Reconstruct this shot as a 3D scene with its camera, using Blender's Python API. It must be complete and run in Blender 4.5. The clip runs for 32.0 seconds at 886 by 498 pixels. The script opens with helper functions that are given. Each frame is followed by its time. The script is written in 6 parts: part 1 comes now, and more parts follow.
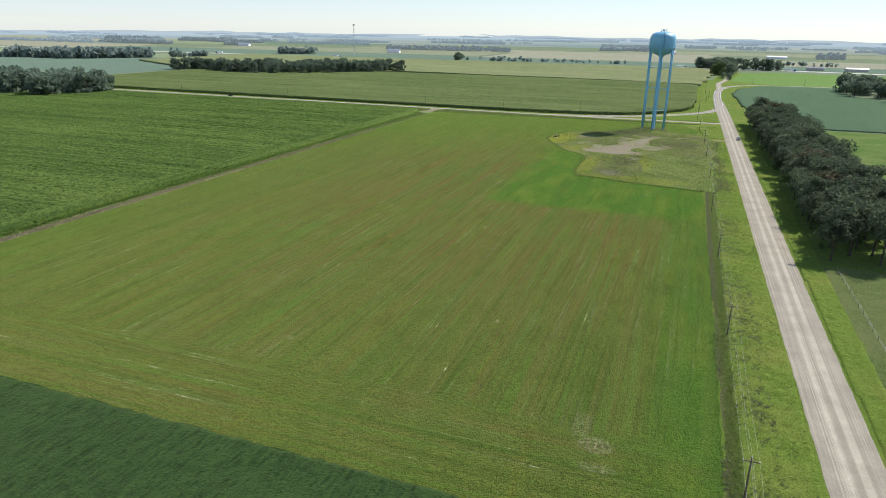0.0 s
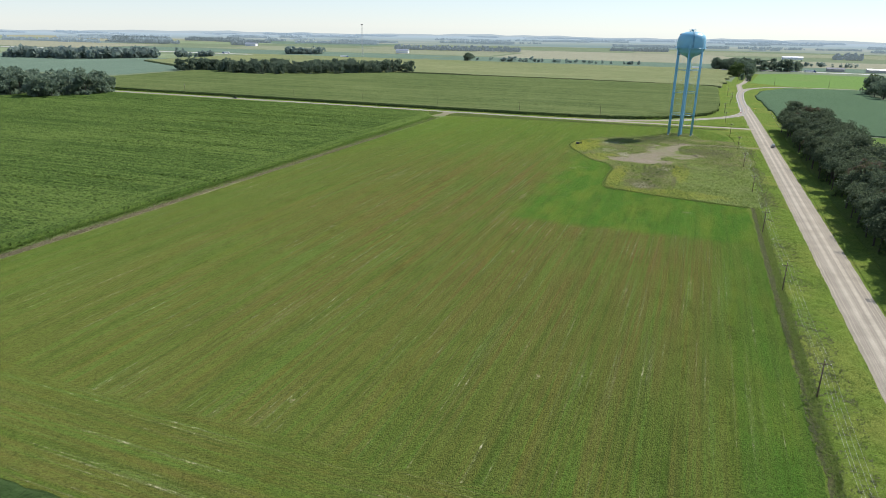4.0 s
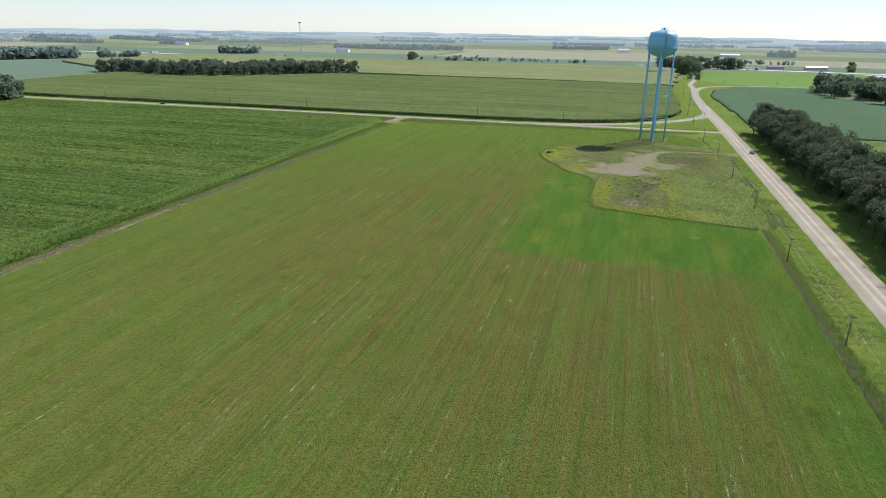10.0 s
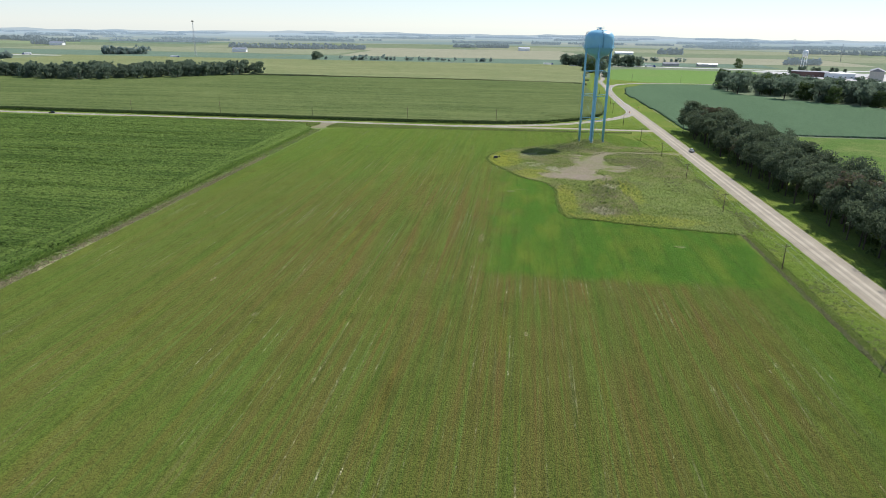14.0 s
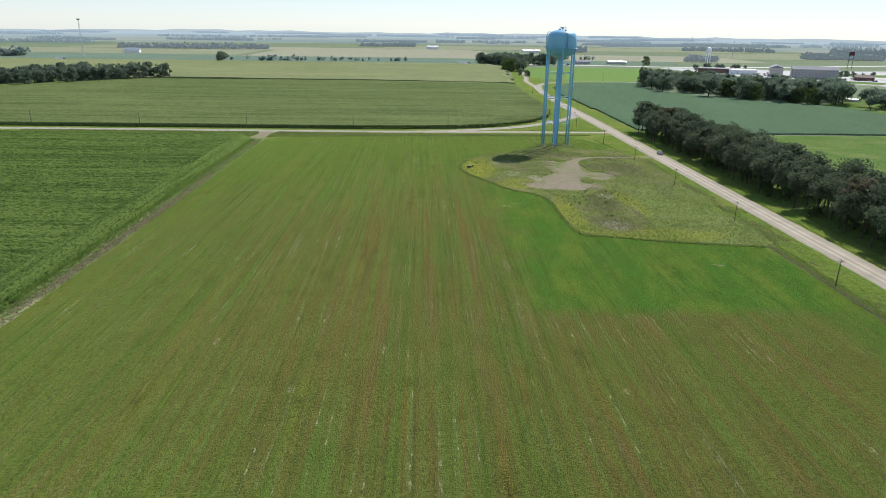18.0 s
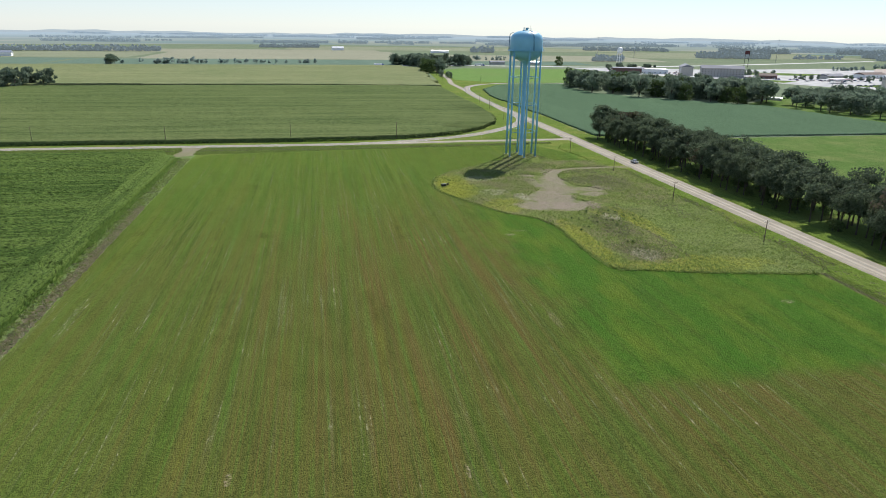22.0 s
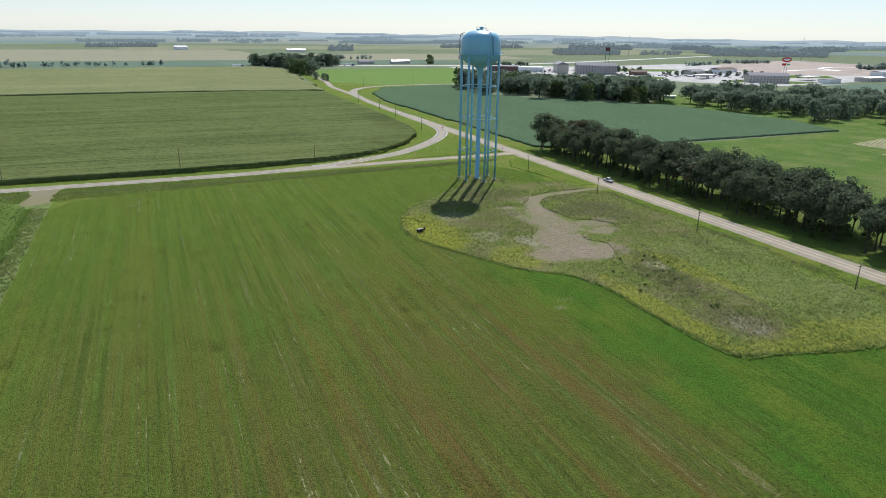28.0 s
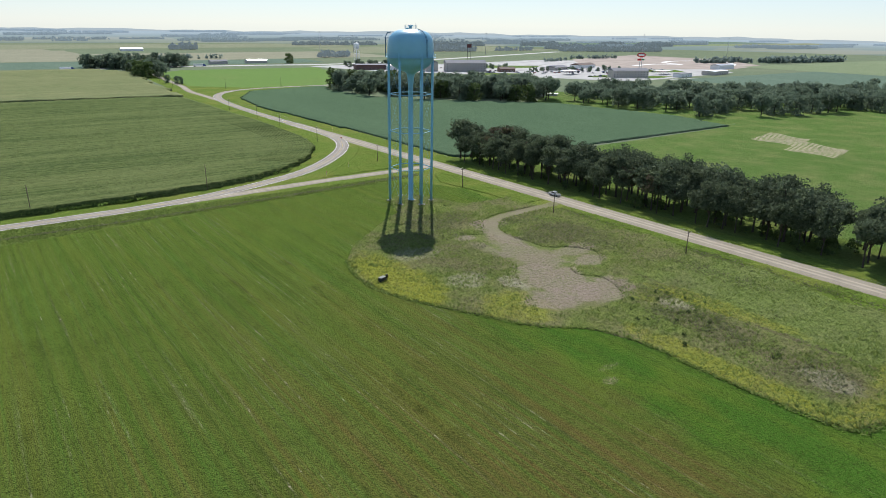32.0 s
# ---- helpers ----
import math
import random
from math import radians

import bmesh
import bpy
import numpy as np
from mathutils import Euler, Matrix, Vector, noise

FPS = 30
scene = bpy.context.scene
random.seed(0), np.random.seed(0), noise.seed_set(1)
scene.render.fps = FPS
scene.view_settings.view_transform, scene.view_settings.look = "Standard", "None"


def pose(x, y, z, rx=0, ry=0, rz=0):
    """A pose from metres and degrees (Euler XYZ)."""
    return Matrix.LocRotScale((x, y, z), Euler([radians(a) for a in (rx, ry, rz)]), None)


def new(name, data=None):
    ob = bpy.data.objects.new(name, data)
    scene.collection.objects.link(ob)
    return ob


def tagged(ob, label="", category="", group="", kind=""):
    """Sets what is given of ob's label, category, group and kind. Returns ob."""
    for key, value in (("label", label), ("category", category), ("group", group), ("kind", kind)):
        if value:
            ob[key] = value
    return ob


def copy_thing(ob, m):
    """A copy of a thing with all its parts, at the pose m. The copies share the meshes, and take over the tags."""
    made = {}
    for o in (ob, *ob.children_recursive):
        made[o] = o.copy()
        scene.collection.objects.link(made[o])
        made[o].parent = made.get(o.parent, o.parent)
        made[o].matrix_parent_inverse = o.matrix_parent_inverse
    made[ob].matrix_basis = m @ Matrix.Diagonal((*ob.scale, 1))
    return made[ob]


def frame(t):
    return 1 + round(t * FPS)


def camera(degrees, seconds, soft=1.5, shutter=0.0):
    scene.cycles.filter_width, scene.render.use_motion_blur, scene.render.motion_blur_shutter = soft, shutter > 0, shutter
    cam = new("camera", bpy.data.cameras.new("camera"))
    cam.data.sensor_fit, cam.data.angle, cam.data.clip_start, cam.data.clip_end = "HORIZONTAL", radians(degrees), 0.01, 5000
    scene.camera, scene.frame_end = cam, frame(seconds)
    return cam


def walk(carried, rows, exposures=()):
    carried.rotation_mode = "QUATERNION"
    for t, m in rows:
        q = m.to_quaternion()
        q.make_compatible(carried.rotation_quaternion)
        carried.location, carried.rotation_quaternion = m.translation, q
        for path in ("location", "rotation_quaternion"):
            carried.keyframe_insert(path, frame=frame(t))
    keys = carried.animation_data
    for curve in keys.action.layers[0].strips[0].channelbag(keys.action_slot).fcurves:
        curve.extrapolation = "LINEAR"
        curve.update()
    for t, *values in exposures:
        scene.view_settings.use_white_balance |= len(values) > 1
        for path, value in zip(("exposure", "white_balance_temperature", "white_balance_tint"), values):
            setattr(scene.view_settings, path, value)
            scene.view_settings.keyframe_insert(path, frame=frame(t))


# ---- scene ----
# ---------------------------------------------------------------- camera
cam = camera(68.26, 32.0, soft=0.5)
LEAN = 0.87
PATH = [
    (0.0, 56.90, -70.46, 66.05, 20.259, -18.749),
    (0.5, 55.30, -67.70, 66.00, 20.210, -18.746),
    (1.0, 53.68, -64.96, 65.94, 20.797, -18.742),
    (1.5, 52.05, -62.21, 65.89, 20.811, -18.740),
    (2.0, 50.38, -59.41, 65.87, 20.807, -18.740),
    (2.5, 48.67, -56.57, 65.85, 20.826, -18.743),
    (3.0, 46.90, -53.66, 65.86, 20.824, -18.748),
    (3.5, 45.07, -50.72, 65.87, 20.854, -18.756),
    (5.5, 37.55, -38.61, 65.97, 20.881, -18.790),
    (6.0, 35.71, -35.47, 65.98, 20.883, -18.799),
    (6.5, 33.91, -32.26, 65.97, 20.908, -18.809),
    (7.0, 32.13, -29.05, 65.96, 20.895, -18.819),
    (7.5, 30.33, -25.87, 65.94, 20.893, -18.828),
    (8.0, 28.46, -22.79, 65.91, 20.899, -18.837),
    (8.5, 26.50, -19.84, 65.90, 20.837, -18.844),
    (9.0, 24.41, -17.09, 65.91, 20.159, -18.850),
    (9.5, 22.15, -14.58, 65.93, 17.535, -18.853),
    (10.0, 19.71, -12.29, 65.95, 15.695, -18.854),
    (10.5, 17.06, -10.16, 66.00, 15.050, -18.854),
    (11.0, 14.20, -8.16, 66.04, 14.673, -18.854),
    (11.5, 11.13, -6.25, 66.09, 14.435, -18.853),
    (12.0, 7.80, -4.36, 66.15, 14.205, -18.852),
    (12.5, 4.22, -2.47, 66.19, 13.724, -18.852),
    (13.0, 0.38, -0.51, 66.24, 11.901, -18.853),
    (13.5, -3.73, 1.54, 66.28, 9.080, -18.854),
    (14.0, -8.06, 3.74, 66.33, 6.840, -18.857),
    (14.5, -12.56, 6.10, 66.36, 4.938, -18.860),
    (16.5, -31.23, 17.90, 66.52, 2.580, -18.873),
    (17.0, -35.80, 21.61, 66.58, 1.692, -18.877),
    (17.5, -40.24, 25.67, 66.61, 0.041, -18.879),
    (18.0, -44.54, 30.07, 66.64, -1.844, -18.879),
    (18.5, -48.69, 34.77, 66.67, -3.197, -18.877),
    (19.0, -52.70, 39.73, 66.66, -4.153, -18.869),
    (19.5, -56.54, 44.92, 66.64, -5.192, -18.855),
    (20.0, -60.23, 50.28, 66.60, -6.926, -18.837),
    (20.5, -63.75, 55.80, 66.54, -8.520, -18.815),
    (21.0, -67.11, 61.45, 66.48, -9.290, -18.791),
    (21.5, -70.30, 67.20, 66.42, -9.695, -18.768),
    (22.0, -73.33, 73.03, 66.38, -10.582, -18.748),
    (22.5, -76.23, 78.98, 66.36, -12.201, -18.734),
    (23.0, -79.00, 85.03, 66.37, -14.166, -18.727),
    (23.5, -81.66, 91.21, 66.43, -15.587, -18.729),
    (24.0, -84.21, 97.50, 66.51, -16.269, -18.738),
    (24.5, -86.64, 103.89, 66.60, -16.673, -18.751),
    (25.0, -88.94, 110.36, 66.66, -16.928, -18.764),
    (25.5, -91.11, 116.92, 66.70, -17.786, -18.775),
    (27.5, -98.55, 143.73, 66.70, -22.996, -18.806),
    (28.0, -100.13, 150.53, 66.70, -23.724, -18.814),
    (28.5, -101.58, 157.32, 66.72, -24.728, -18.823),
    (29.0, -102.89, 164.12, 66.75, -26.209, -18.835),
    (29.5, -104.04, 170.91, 66.78, -29.148, -18.847),
    (30.0, -105.05, 177.70, 66.81, -31.846, -18.862),
    (30.5, -105.93, 184.47, 66.84, -34.119, -18.877),
    (31.0, -106.73, 191.24, 66.85, -35.509, -18.893),
    (31.5, -107.47, 198.01, 66.88, -36.196, -18.907),
    (32.0, -108.21, 204.78, 66.91, -36.715, -18.919),
]


def view(x, y, z, yaw, pitch):
    return pose(x, y, z, 90 + pitch, 0, yaw) @ pose(0, 0, 0, 0, 0, LEAN)


walk(cam, [(t, view(*row)) for t, *row in PATH], exposures=[(0, 0.5), (14, 0.5), (30, 0.33)])

# ---------------------------------------------------------------- light
SUN_DIR = Vector((0.40, 0.57, 0.72)).normalized()
sun = new("sun", bpy.data.lights.new("sun", "SUN"))
sun.data.energy, sun.data.angle, sun.data.color = 4.3, radians(0.6), (1.0, 0.965, 0.91)
sun.matrix_world = SUN_DIR.to_track_quat("Z", "Y").to_matrix().to_4x4()
world = bpy.data.worlds.new("sky")
scene.world = world
world.use_nodes = True
wn = world.node_tree
sky = wn.nodes.new("ShaderNodeTexSky")
sky.sky_type, sky.sun_disc = "NISHITA", False
sky.sun_elevation = math.asin(SUN_DIR.z)
sky.sun_rotation = math.atan2(SUN_DIR.x, SUN_DIR.y)
sky.air_density, sky.dust_density, sky.ozone_density, sky.altitude = 1.0, 0.0, 3.0, 200
cool = wn.nodes.new("ShaderNodeMix")
cool.data_type, cool.blend_type = "RGBA", "MULTIPLY"
cool.inputs[0].default_value, cool.inputs[7].default_value = 1.0, (0.87, 0.94, 1.05, 1)
wn.links.new(sky.outputs[0], cool.inputs[6])
# summer haze: the sky pales to grey-blue towards the horizon
way = wn.nodes.new("ShaderNodeSeparateXYZ")
wn.links.new(wn.nodes.new("ShaderNodeTexCoord").outputs["Generated"], way.inputs[0])
veil = wn.nodes.new("ShaderNodeMapRange")
veil.interpolation_type = "SMOOTHSTEP"
wn.links.new(way.outputs[2], veil.inputs[0])
for k, v in zip((1, 2, 3, 4), (0.0, 0.75, 0.62, 0.22)):
    veil.inputs[k].default_value = v
haze = wn.nodes.new("ShaderNodeMix")
haze.data_type = "RGBA"
haze.inputs[7].default_value = (3.75, 4.20, 4.75, 1)
wn.links.new(veil.outputs[0], haze.inputs[0])
wn.links.new(cool.outputs[2], haze.inputs[6])
wn.links.new(haze.outputs[2], wn.nodes["Background"].inputs[0])
wn.nodes["Background"].inputs[1].default_value = 0.121


# ---------------------------------------------------------------- materials
class Mat:
    """A small builder for node materials; coordinates are metres in the object's own space."""

    def __init__(self, name, rough=0.8, metal=0.0, spec=0.3):
        self.m = bpy.data.materials.new(name)
        self.m.use_nodes = True
        self.t = self.m.node_tree
        self.b = self.t.nodes["Principled BSDF"]
        self.b.inputs["Roughness"].default_value = rough
        self.b.inputs["Metallic"].default_value = metal
        self.b.inputs["Specular IOR Level"].default_value = spec
        self.co = self.t.nodes.new("ShaderNodeTexCoord").outputs["Object"]

    def node(self, kind, **kw):
        n = self.t.nodes.new(kind)
        for k, v in kw.items():
            n.inputs[k].default_value = v
        return n

    def put(self, socket, value):
        if isinstance(value, bpy.types.NodeSocket):
            self.t.links.new(value, socket)
        elif isinstance(value, (tuple, list)):
            socket.default_value = (*value, 1.0) if len(value) == 3 and len(socket.default_value) == 4 else value
        else:
            socket.default_value = value

    def scaled(self, sx, sy, sz=1.0, turn=0.0, co=None):
        n = self.node("ShaderNodeMapping")
        n.inputs["Scale"].default_value = (sx, sy, sz)
        n.inputs["Rotation"].default_value = (0, 0, radians(turn))
        self.put(n.inputs["Vector"], co or self.co)
        return n.outputs[0]

    def noise(self, scale=1.0, detail=4.0, rough=0.55, co=None, warp=0.0):
        n = self.node("ShaderNodeTexNoise", Scale=scale, Detail=detail, Roughness=rough, Distortion=warp)
        self.put(n.inputs["Vector"], co or self.co)
        return n.outputs["Fac"]

    def voronoi(self, scale, co=None):
        n = self.node("ShaderNodeTexVoronoi", Scale=scale)
        self.put(n.inputs["Vector"], co or self.co)
        return n

    def wave(self, scale, co=None, warp=0.0, dscale=1.0, axis="X"):
        n = self.node("ShaderNodeTexWave", Scale=scale, Distortion=warp)
        n.inputs["Detail Scale"].default_value = dscale
        n.bands_direction = axis
        self.put(n.inputs["Vector"], co or self.co)
        return n.outputs["Fac"]

    def ramp(self, fac, *stops):
        n = self.t.nodes.new("ShaderNodeValToRGB")
        e = n.color_ramp.elements
        while len(e) < len(stops):
            e.new(0.5)
        for el, (p, c) in zip(e, stops):
            el.position = p
            el.color = (c, c, c, 1) if not isinstance(c, (tuple, list)) else (*c, 1)
        self.put(n.inputs[0], fac)
        return n.outputs[0]

    def mix(self, fac, a, b, blend="MIX"):
        n = self.t.nodes.new("ShaderNodeMix")
        n.data_type, n.blend_type = "RGBA", blend
        self.put(n.inputs[0], fac), self.put(n.inputs[6], a), self.put(n.inputs[7], b)
        return n.outputs[2]

    def math(self, op, a, b=0.0, clamp=False):
        n = self.t.nodes.new("ShaderNodeMath")
        n.operation, n.use_clamp = op, clamp
        self.put(n.inputs[0], a), self.put(n.inputs[1], b)
        return n.outputs[0]

    def xyz(self, co=None):
        n = self.t.nodes.new("ShaderNodeSeparateXYZ")
        self.put(n.inputs[0], co or self.co)
        return n.outputs

    def step(self, value, lo, hi):
        n = self.t.nodes.new("ShaderNodeMapRange")
        n.interpolation_type = "SMOOTHSTEP"
        self.put(n.inputs[0], value)
        n.inputs[1].default_value, n.inputs[2].default_value = lo, hi
        return n.outputs[0]

    def spot(self, cx, cy, rx, ry, wob):
        """A mask, 1 inside a ragged oval round (cx, cy)."""
        n = self.node("ShaderNodeMapping")
        n.inputs["Location"].default_value = (-cx / rx, -cy / ry, 0)
        n.inputs["Scale"].default_value = (1 / rx, 1 / ry, 0)
        self.put(n.inputs["Vector"], self.co)
        ln = self.t.nodes.new("ShaderNodeVectorMath")
        ln.operation = "LENGTH"
        self.put(ln.inputs[0], n.outputs[0])
        d = self.math("ADD", ln.outputs["Value"], self.math("MULTIPLY", wob, 1.6))
        return self.step(d, 1.9, 1.4)

    def bump(self, height, strength=0.5, distance=0.1):
        n = self.node("ShaderNodeBump", Strength=strength, Distance=distance)
        self.put(n.inputs["Height"], height)
        self.put(self.b.inputs["Normal"], n.outputs[0])

    def fuzz(self, weight, tint, rough=0.6):
        """The soft shine of standing blades seen along the field."""
        self.b.inputs["Sheen Weight"].default_value = weight
        self.b.inputs["Sheen Roughness"].default_value = rough
        self.b.inputs["Sheen Tint"].default_value = (*tint, 1)

    def color(self, c):
        self.put(self.b.inputs["Base Color"], c)
        return self.m

    def rand(self):
        return self.t.nodes.new("ShaderNodeObjectInfo").outputs["Random"]

    def island(self):
        return self.t.nodes.new("ShaderNodeNewGeometry").outputs["Random Per Island"]

    def uv(self):
        return self.t.nodes.new("ShaderNodeTexCoord").outputs["UV"]


def plain(name, c, rough=0.6, metal=0.0, vary=0.12, scale=2.0, spec=0.3):
    m = Mat(name, rough, metal, spec)
    n = m.noise(scale, 5.0)
    lo, hi = tuple(v * (1 - vary) for v in c), tuple(min(1, v * (1 + vary)) for v in c)
    return m.color(m.ramp(n, (0.3, lo), (0.7, hi)))


def grassy(name, dark, light, dry, tall=0.15, dry_at=0.62, scale=1.0):
    """Rough grass: broad drifts, tussocks and fine blades."""
    m = Mat(name, 1.0, 0, 0.02)
    broad, mid, fine = m.noise(0.045 * scale, 4.0), m.noise(0.5 * scale, 5.0, 0.65), m.noise(3.2 * scale, 4.0, 0.7)
    c = m.mix(m.ramp(mid, (0.30, 0.0), (0.70, 1.0)), dark, light)
    c = m.mix(m.ramp(broad, (dry_at - 0.12, 0.0), (dry_at + 0.12, 0.8)), c, dry)
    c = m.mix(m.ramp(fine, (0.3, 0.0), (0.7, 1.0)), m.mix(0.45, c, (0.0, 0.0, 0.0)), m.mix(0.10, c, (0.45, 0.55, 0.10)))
    m.bump(m.math("ADD", fine, mid), 1.0, tall * 1.6)
    m.fuzz(0.12, (0.55, 0.64, 0.22), 0.35)
    return m.color(c)


def hay_material():
    m = Mat("mown_hay", 1.0, 0, 0.02)
    x, y, _ = m.xyz()
    # the headland at the near end is mown across the rest
    turn = m.node("ShaderNodeCombineXYZ")
    m.put(turn.inputs[0], y), m.put(turn.inputs[1], x)
    end = m.step(m.math("ADD", y, m.math("MULTIPLY", m.noise(0.05, 2.0), 6.0)), 33.5, 32.5)
    run = m.mix(end, m.co, turn.outputs[0])
    broad = m.noise(0.014, 3.0)
    band = m.noise(1.0, 3.0, 0.6, m.scaled(0.11, 0.006))
    swath = m.noise(1.0, 4.0, 0.65, m.scaled(0.34, 0.007, co=run))
    row = m.noise(1.0, 2.0, 0.6, m.scaled(1.3, 0.02, co=run))
    tuft = m.noise(1.9, 5.0, 0.7)
    clod = m.noise(4.6, 3.0, 0.65, m.scaled(1.2, 0.6))
    lump = m.voronoi(2.3, m.scaled(1.0, 0.85)).outputs["Distance"]
    green, olive, rust, straw = (0.062, 0.130, 0.015), (0.116, 0.142, 0.027), (0.156, 0.093, 0.033), (0.56, 0.50, 0.34)
    c = m.mix(m.ramp(swath, (0.36, 0.0), (0.64, 1.0)), green, olive)
    c = m.mix(m.ramp(band, (0.34, 0.5), (0.50, 0.0)), c, (0.054, 0.112, 0.016))
    # reddish brown regrowth in broad long drifts, strongest in the middle of the field
    red = m.math("MULTIPLY", m.ramp(m.math("ADD", m.math("MULTIPLY", band, 0.4), m.math("MULTIPLY", broad, 0.6)), (0.36, 0.0), (0.50, 1.0)),
                 m.math("MULTIPLY", m.math("MULTIPLY", m.step(x, 70, 40), m.math("ADD", 0.35, m.math("MULTIPLY", m.step(x, -120, -60), 0.65))), m.math("MULTIPLY", m.step(y, 420, 250), m.math("ADD", 0.45, m.math("MULTIPLY", m.step(y, 40, 140), 0.55)))))
    red = m.math("MULTIPLY", red, m.math("MULTIPLY", m.ramp(row, (0.34, 0.35), (0.62, 1.0)), m.ramp(swath, (0.34, 0.35), (0.62, 1.0))))
    c = m.mix(red, c, rust)
    gold = m.math("MULTIPLY", m.ramp(m.noise(1.0, 3.0, 0.6, m.scaled(0.22, 0.012)), (0.58, 0.0), (0.74, 0.6)), m.ramp(tuft, (0.3, 0.5), (0.6, 1.0)))
    c = m.mix(gold, c, (0.150, 0.150, 0.016))
    # lush corner beside the weedy lot, headland at the far end, lusher margin along the fence row
    wob = m.math("MULTIPLY", m.math("SUBTRACT", m.noise(0.08, 3.0), 0.5), 26.0)
    lush = m.math("MULTIPLY", m.step(m.math("ADD", x, wob), -26, -8), m.step(m.math("ADD", y, m.math("MULTIPLY", wob, 0.25)), 173, 181))
    lush = m.math("MULTIPLY", lush, m.step(m.math("ADD", y, wob), 340, 290))
    head = m.math("MULTIPLY", m.step(m.math("ADD", y, wob), 230, 430), 0.75)
    edge = m.math("MULTIPLY", m.step(x, 48, 64), 0.55)
    west = m.math("MULTIPLY", m.step(m.math("ADD", x, m.math("MULTIPLY", wob, 0.4)), -122, -134), 0.2)
    c = m.mix(m.math("MULTIPLY", head, m.math("SUBTRACT", 1.0, lush)), c, m.mix(m.ramp(swath, (0.36, 0.0), (0.64, 1.0)), (0.074, 0.150, 0.014), (0.132, 0.184, 0.022)))
    lush = m.math("MAXIMUM", m.math("MAXIMUM", lush, west), edge)
    lushc = m.mix(m.ramp(m.noise(1.0, 3.0, 0.6, m.scaled(0.11, 0.035)), (0.44, 0.0), (0.68, 0.85)), (0.042, 0.148, 0.011), (0.130, 0.190, 0.020))
    c = m.mix(m.math("MULTIPLY", lush, 0.92), c, lushc)
    keep = m.math("SUBTRACT", 1.0, m.math("MULTIPLY", lush, 0.8))
    # faint wheel tracks and broken runs of pale clippings along the mowing
    track = m.noise(1.0, 2.0, 0.5, m.scaled(1.6, 0.02, co=run), warp=0.3)
    where = m.noise(0.028, 3.0)
    c = m.mix(m.math("MULTIPLY", m.ramp(track, (0.56, 0.0), (0.68, 0.45)), m.math("MULTIPLY", keep, m.ramp(where, (0.36, 0.35), (0.58, 1.0)))), c, (0.170, 0.178, 0.085))
    # drill rows: thin straight darker lines
    drill = m.noise(1.0, 3.0, 0.6, m.scaled(1.15, 0.012, co=run))
    c = m.mix(m.ramp(drill, (0.36, 0.40), (0.48, 0.0)), c, (0.032, 0.062, 0.011))
    c = m.mix(m.math("MULTIPLY", m.ramp(drill, (0.53, 0.0), (0.64, 0.55)), keep), c, (0.082, 0.176, 0.026))
    broken = m.math("MULTIPLY", m.ramp(m.noise(1.0, 3.0, 0.7, m.scaled(1.2, 0.35, co=run)), (0.54, 0.0), (0.62, 1.0)), m.ramp(m.noise(2.6, 2.0, 0.6), (0.42, 0.0), (0.56, 1.0)))
    pale = m.math("MULTIPLY", m.math("MULTIPLY", m.ramp(track, (0.615, 0.0), (0.66, 1.0)), broken), m.math("MULTIPLY", keep, m.ramp(where, (0.42, 0.0), (0.54, 1.0))))
    c = m.mix(pale, c, straw)
    # thin bare spots
    wobs = m.math("SUBTRACT", m.noise(0.9, 5.0, 0.75), 0.1)
    bare = None
    for cx, cy, rx, ry, k in SPOTS:
        s = m.math("MULTIPLY", m.spot(cx, cy, rx, ry, wobs), k)
        bare = s if bare is None else m.math("MAXIMUM", bare, s)
    bare = m.math("MULTIPLY", bare, m.ramp(m.noise(1.6, 5.0, 0.75), (0.46, 0.05), (0.60, 1.0)))
    c = m.mix(bare, c, (0.38, 0.30, 0.21))
    # painted shade: near-black hollows between tufts, clods and rows, paler tops
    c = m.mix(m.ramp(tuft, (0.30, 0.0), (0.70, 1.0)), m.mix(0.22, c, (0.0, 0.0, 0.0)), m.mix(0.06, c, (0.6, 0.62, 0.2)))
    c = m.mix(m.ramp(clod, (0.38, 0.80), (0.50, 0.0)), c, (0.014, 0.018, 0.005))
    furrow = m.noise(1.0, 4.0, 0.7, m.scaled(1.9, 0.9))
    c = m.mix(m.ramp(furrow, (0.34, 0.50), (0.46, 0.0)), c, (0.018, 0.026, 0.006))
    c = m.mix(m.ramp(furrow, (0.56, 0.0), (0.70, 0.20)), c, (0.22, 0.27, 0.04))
    # shaded pits among the rank clumps, painted near-black
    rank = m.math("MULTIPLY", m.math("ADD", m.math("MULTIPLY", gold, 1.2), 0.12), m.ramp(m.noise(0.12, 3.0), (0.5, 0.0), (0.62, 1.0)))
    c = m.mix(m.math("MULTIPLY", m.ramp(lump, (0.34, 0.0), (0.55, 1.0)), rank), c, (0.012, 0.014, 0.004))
    m.bump(m.math("ADD", m.math("MULTIPLY", clod, 1.3), tuft), 1.0, 0.26)
    m.fuzz(0.25, (0.52, 0.58, 0.14), 0.28)
    return m.color(c)


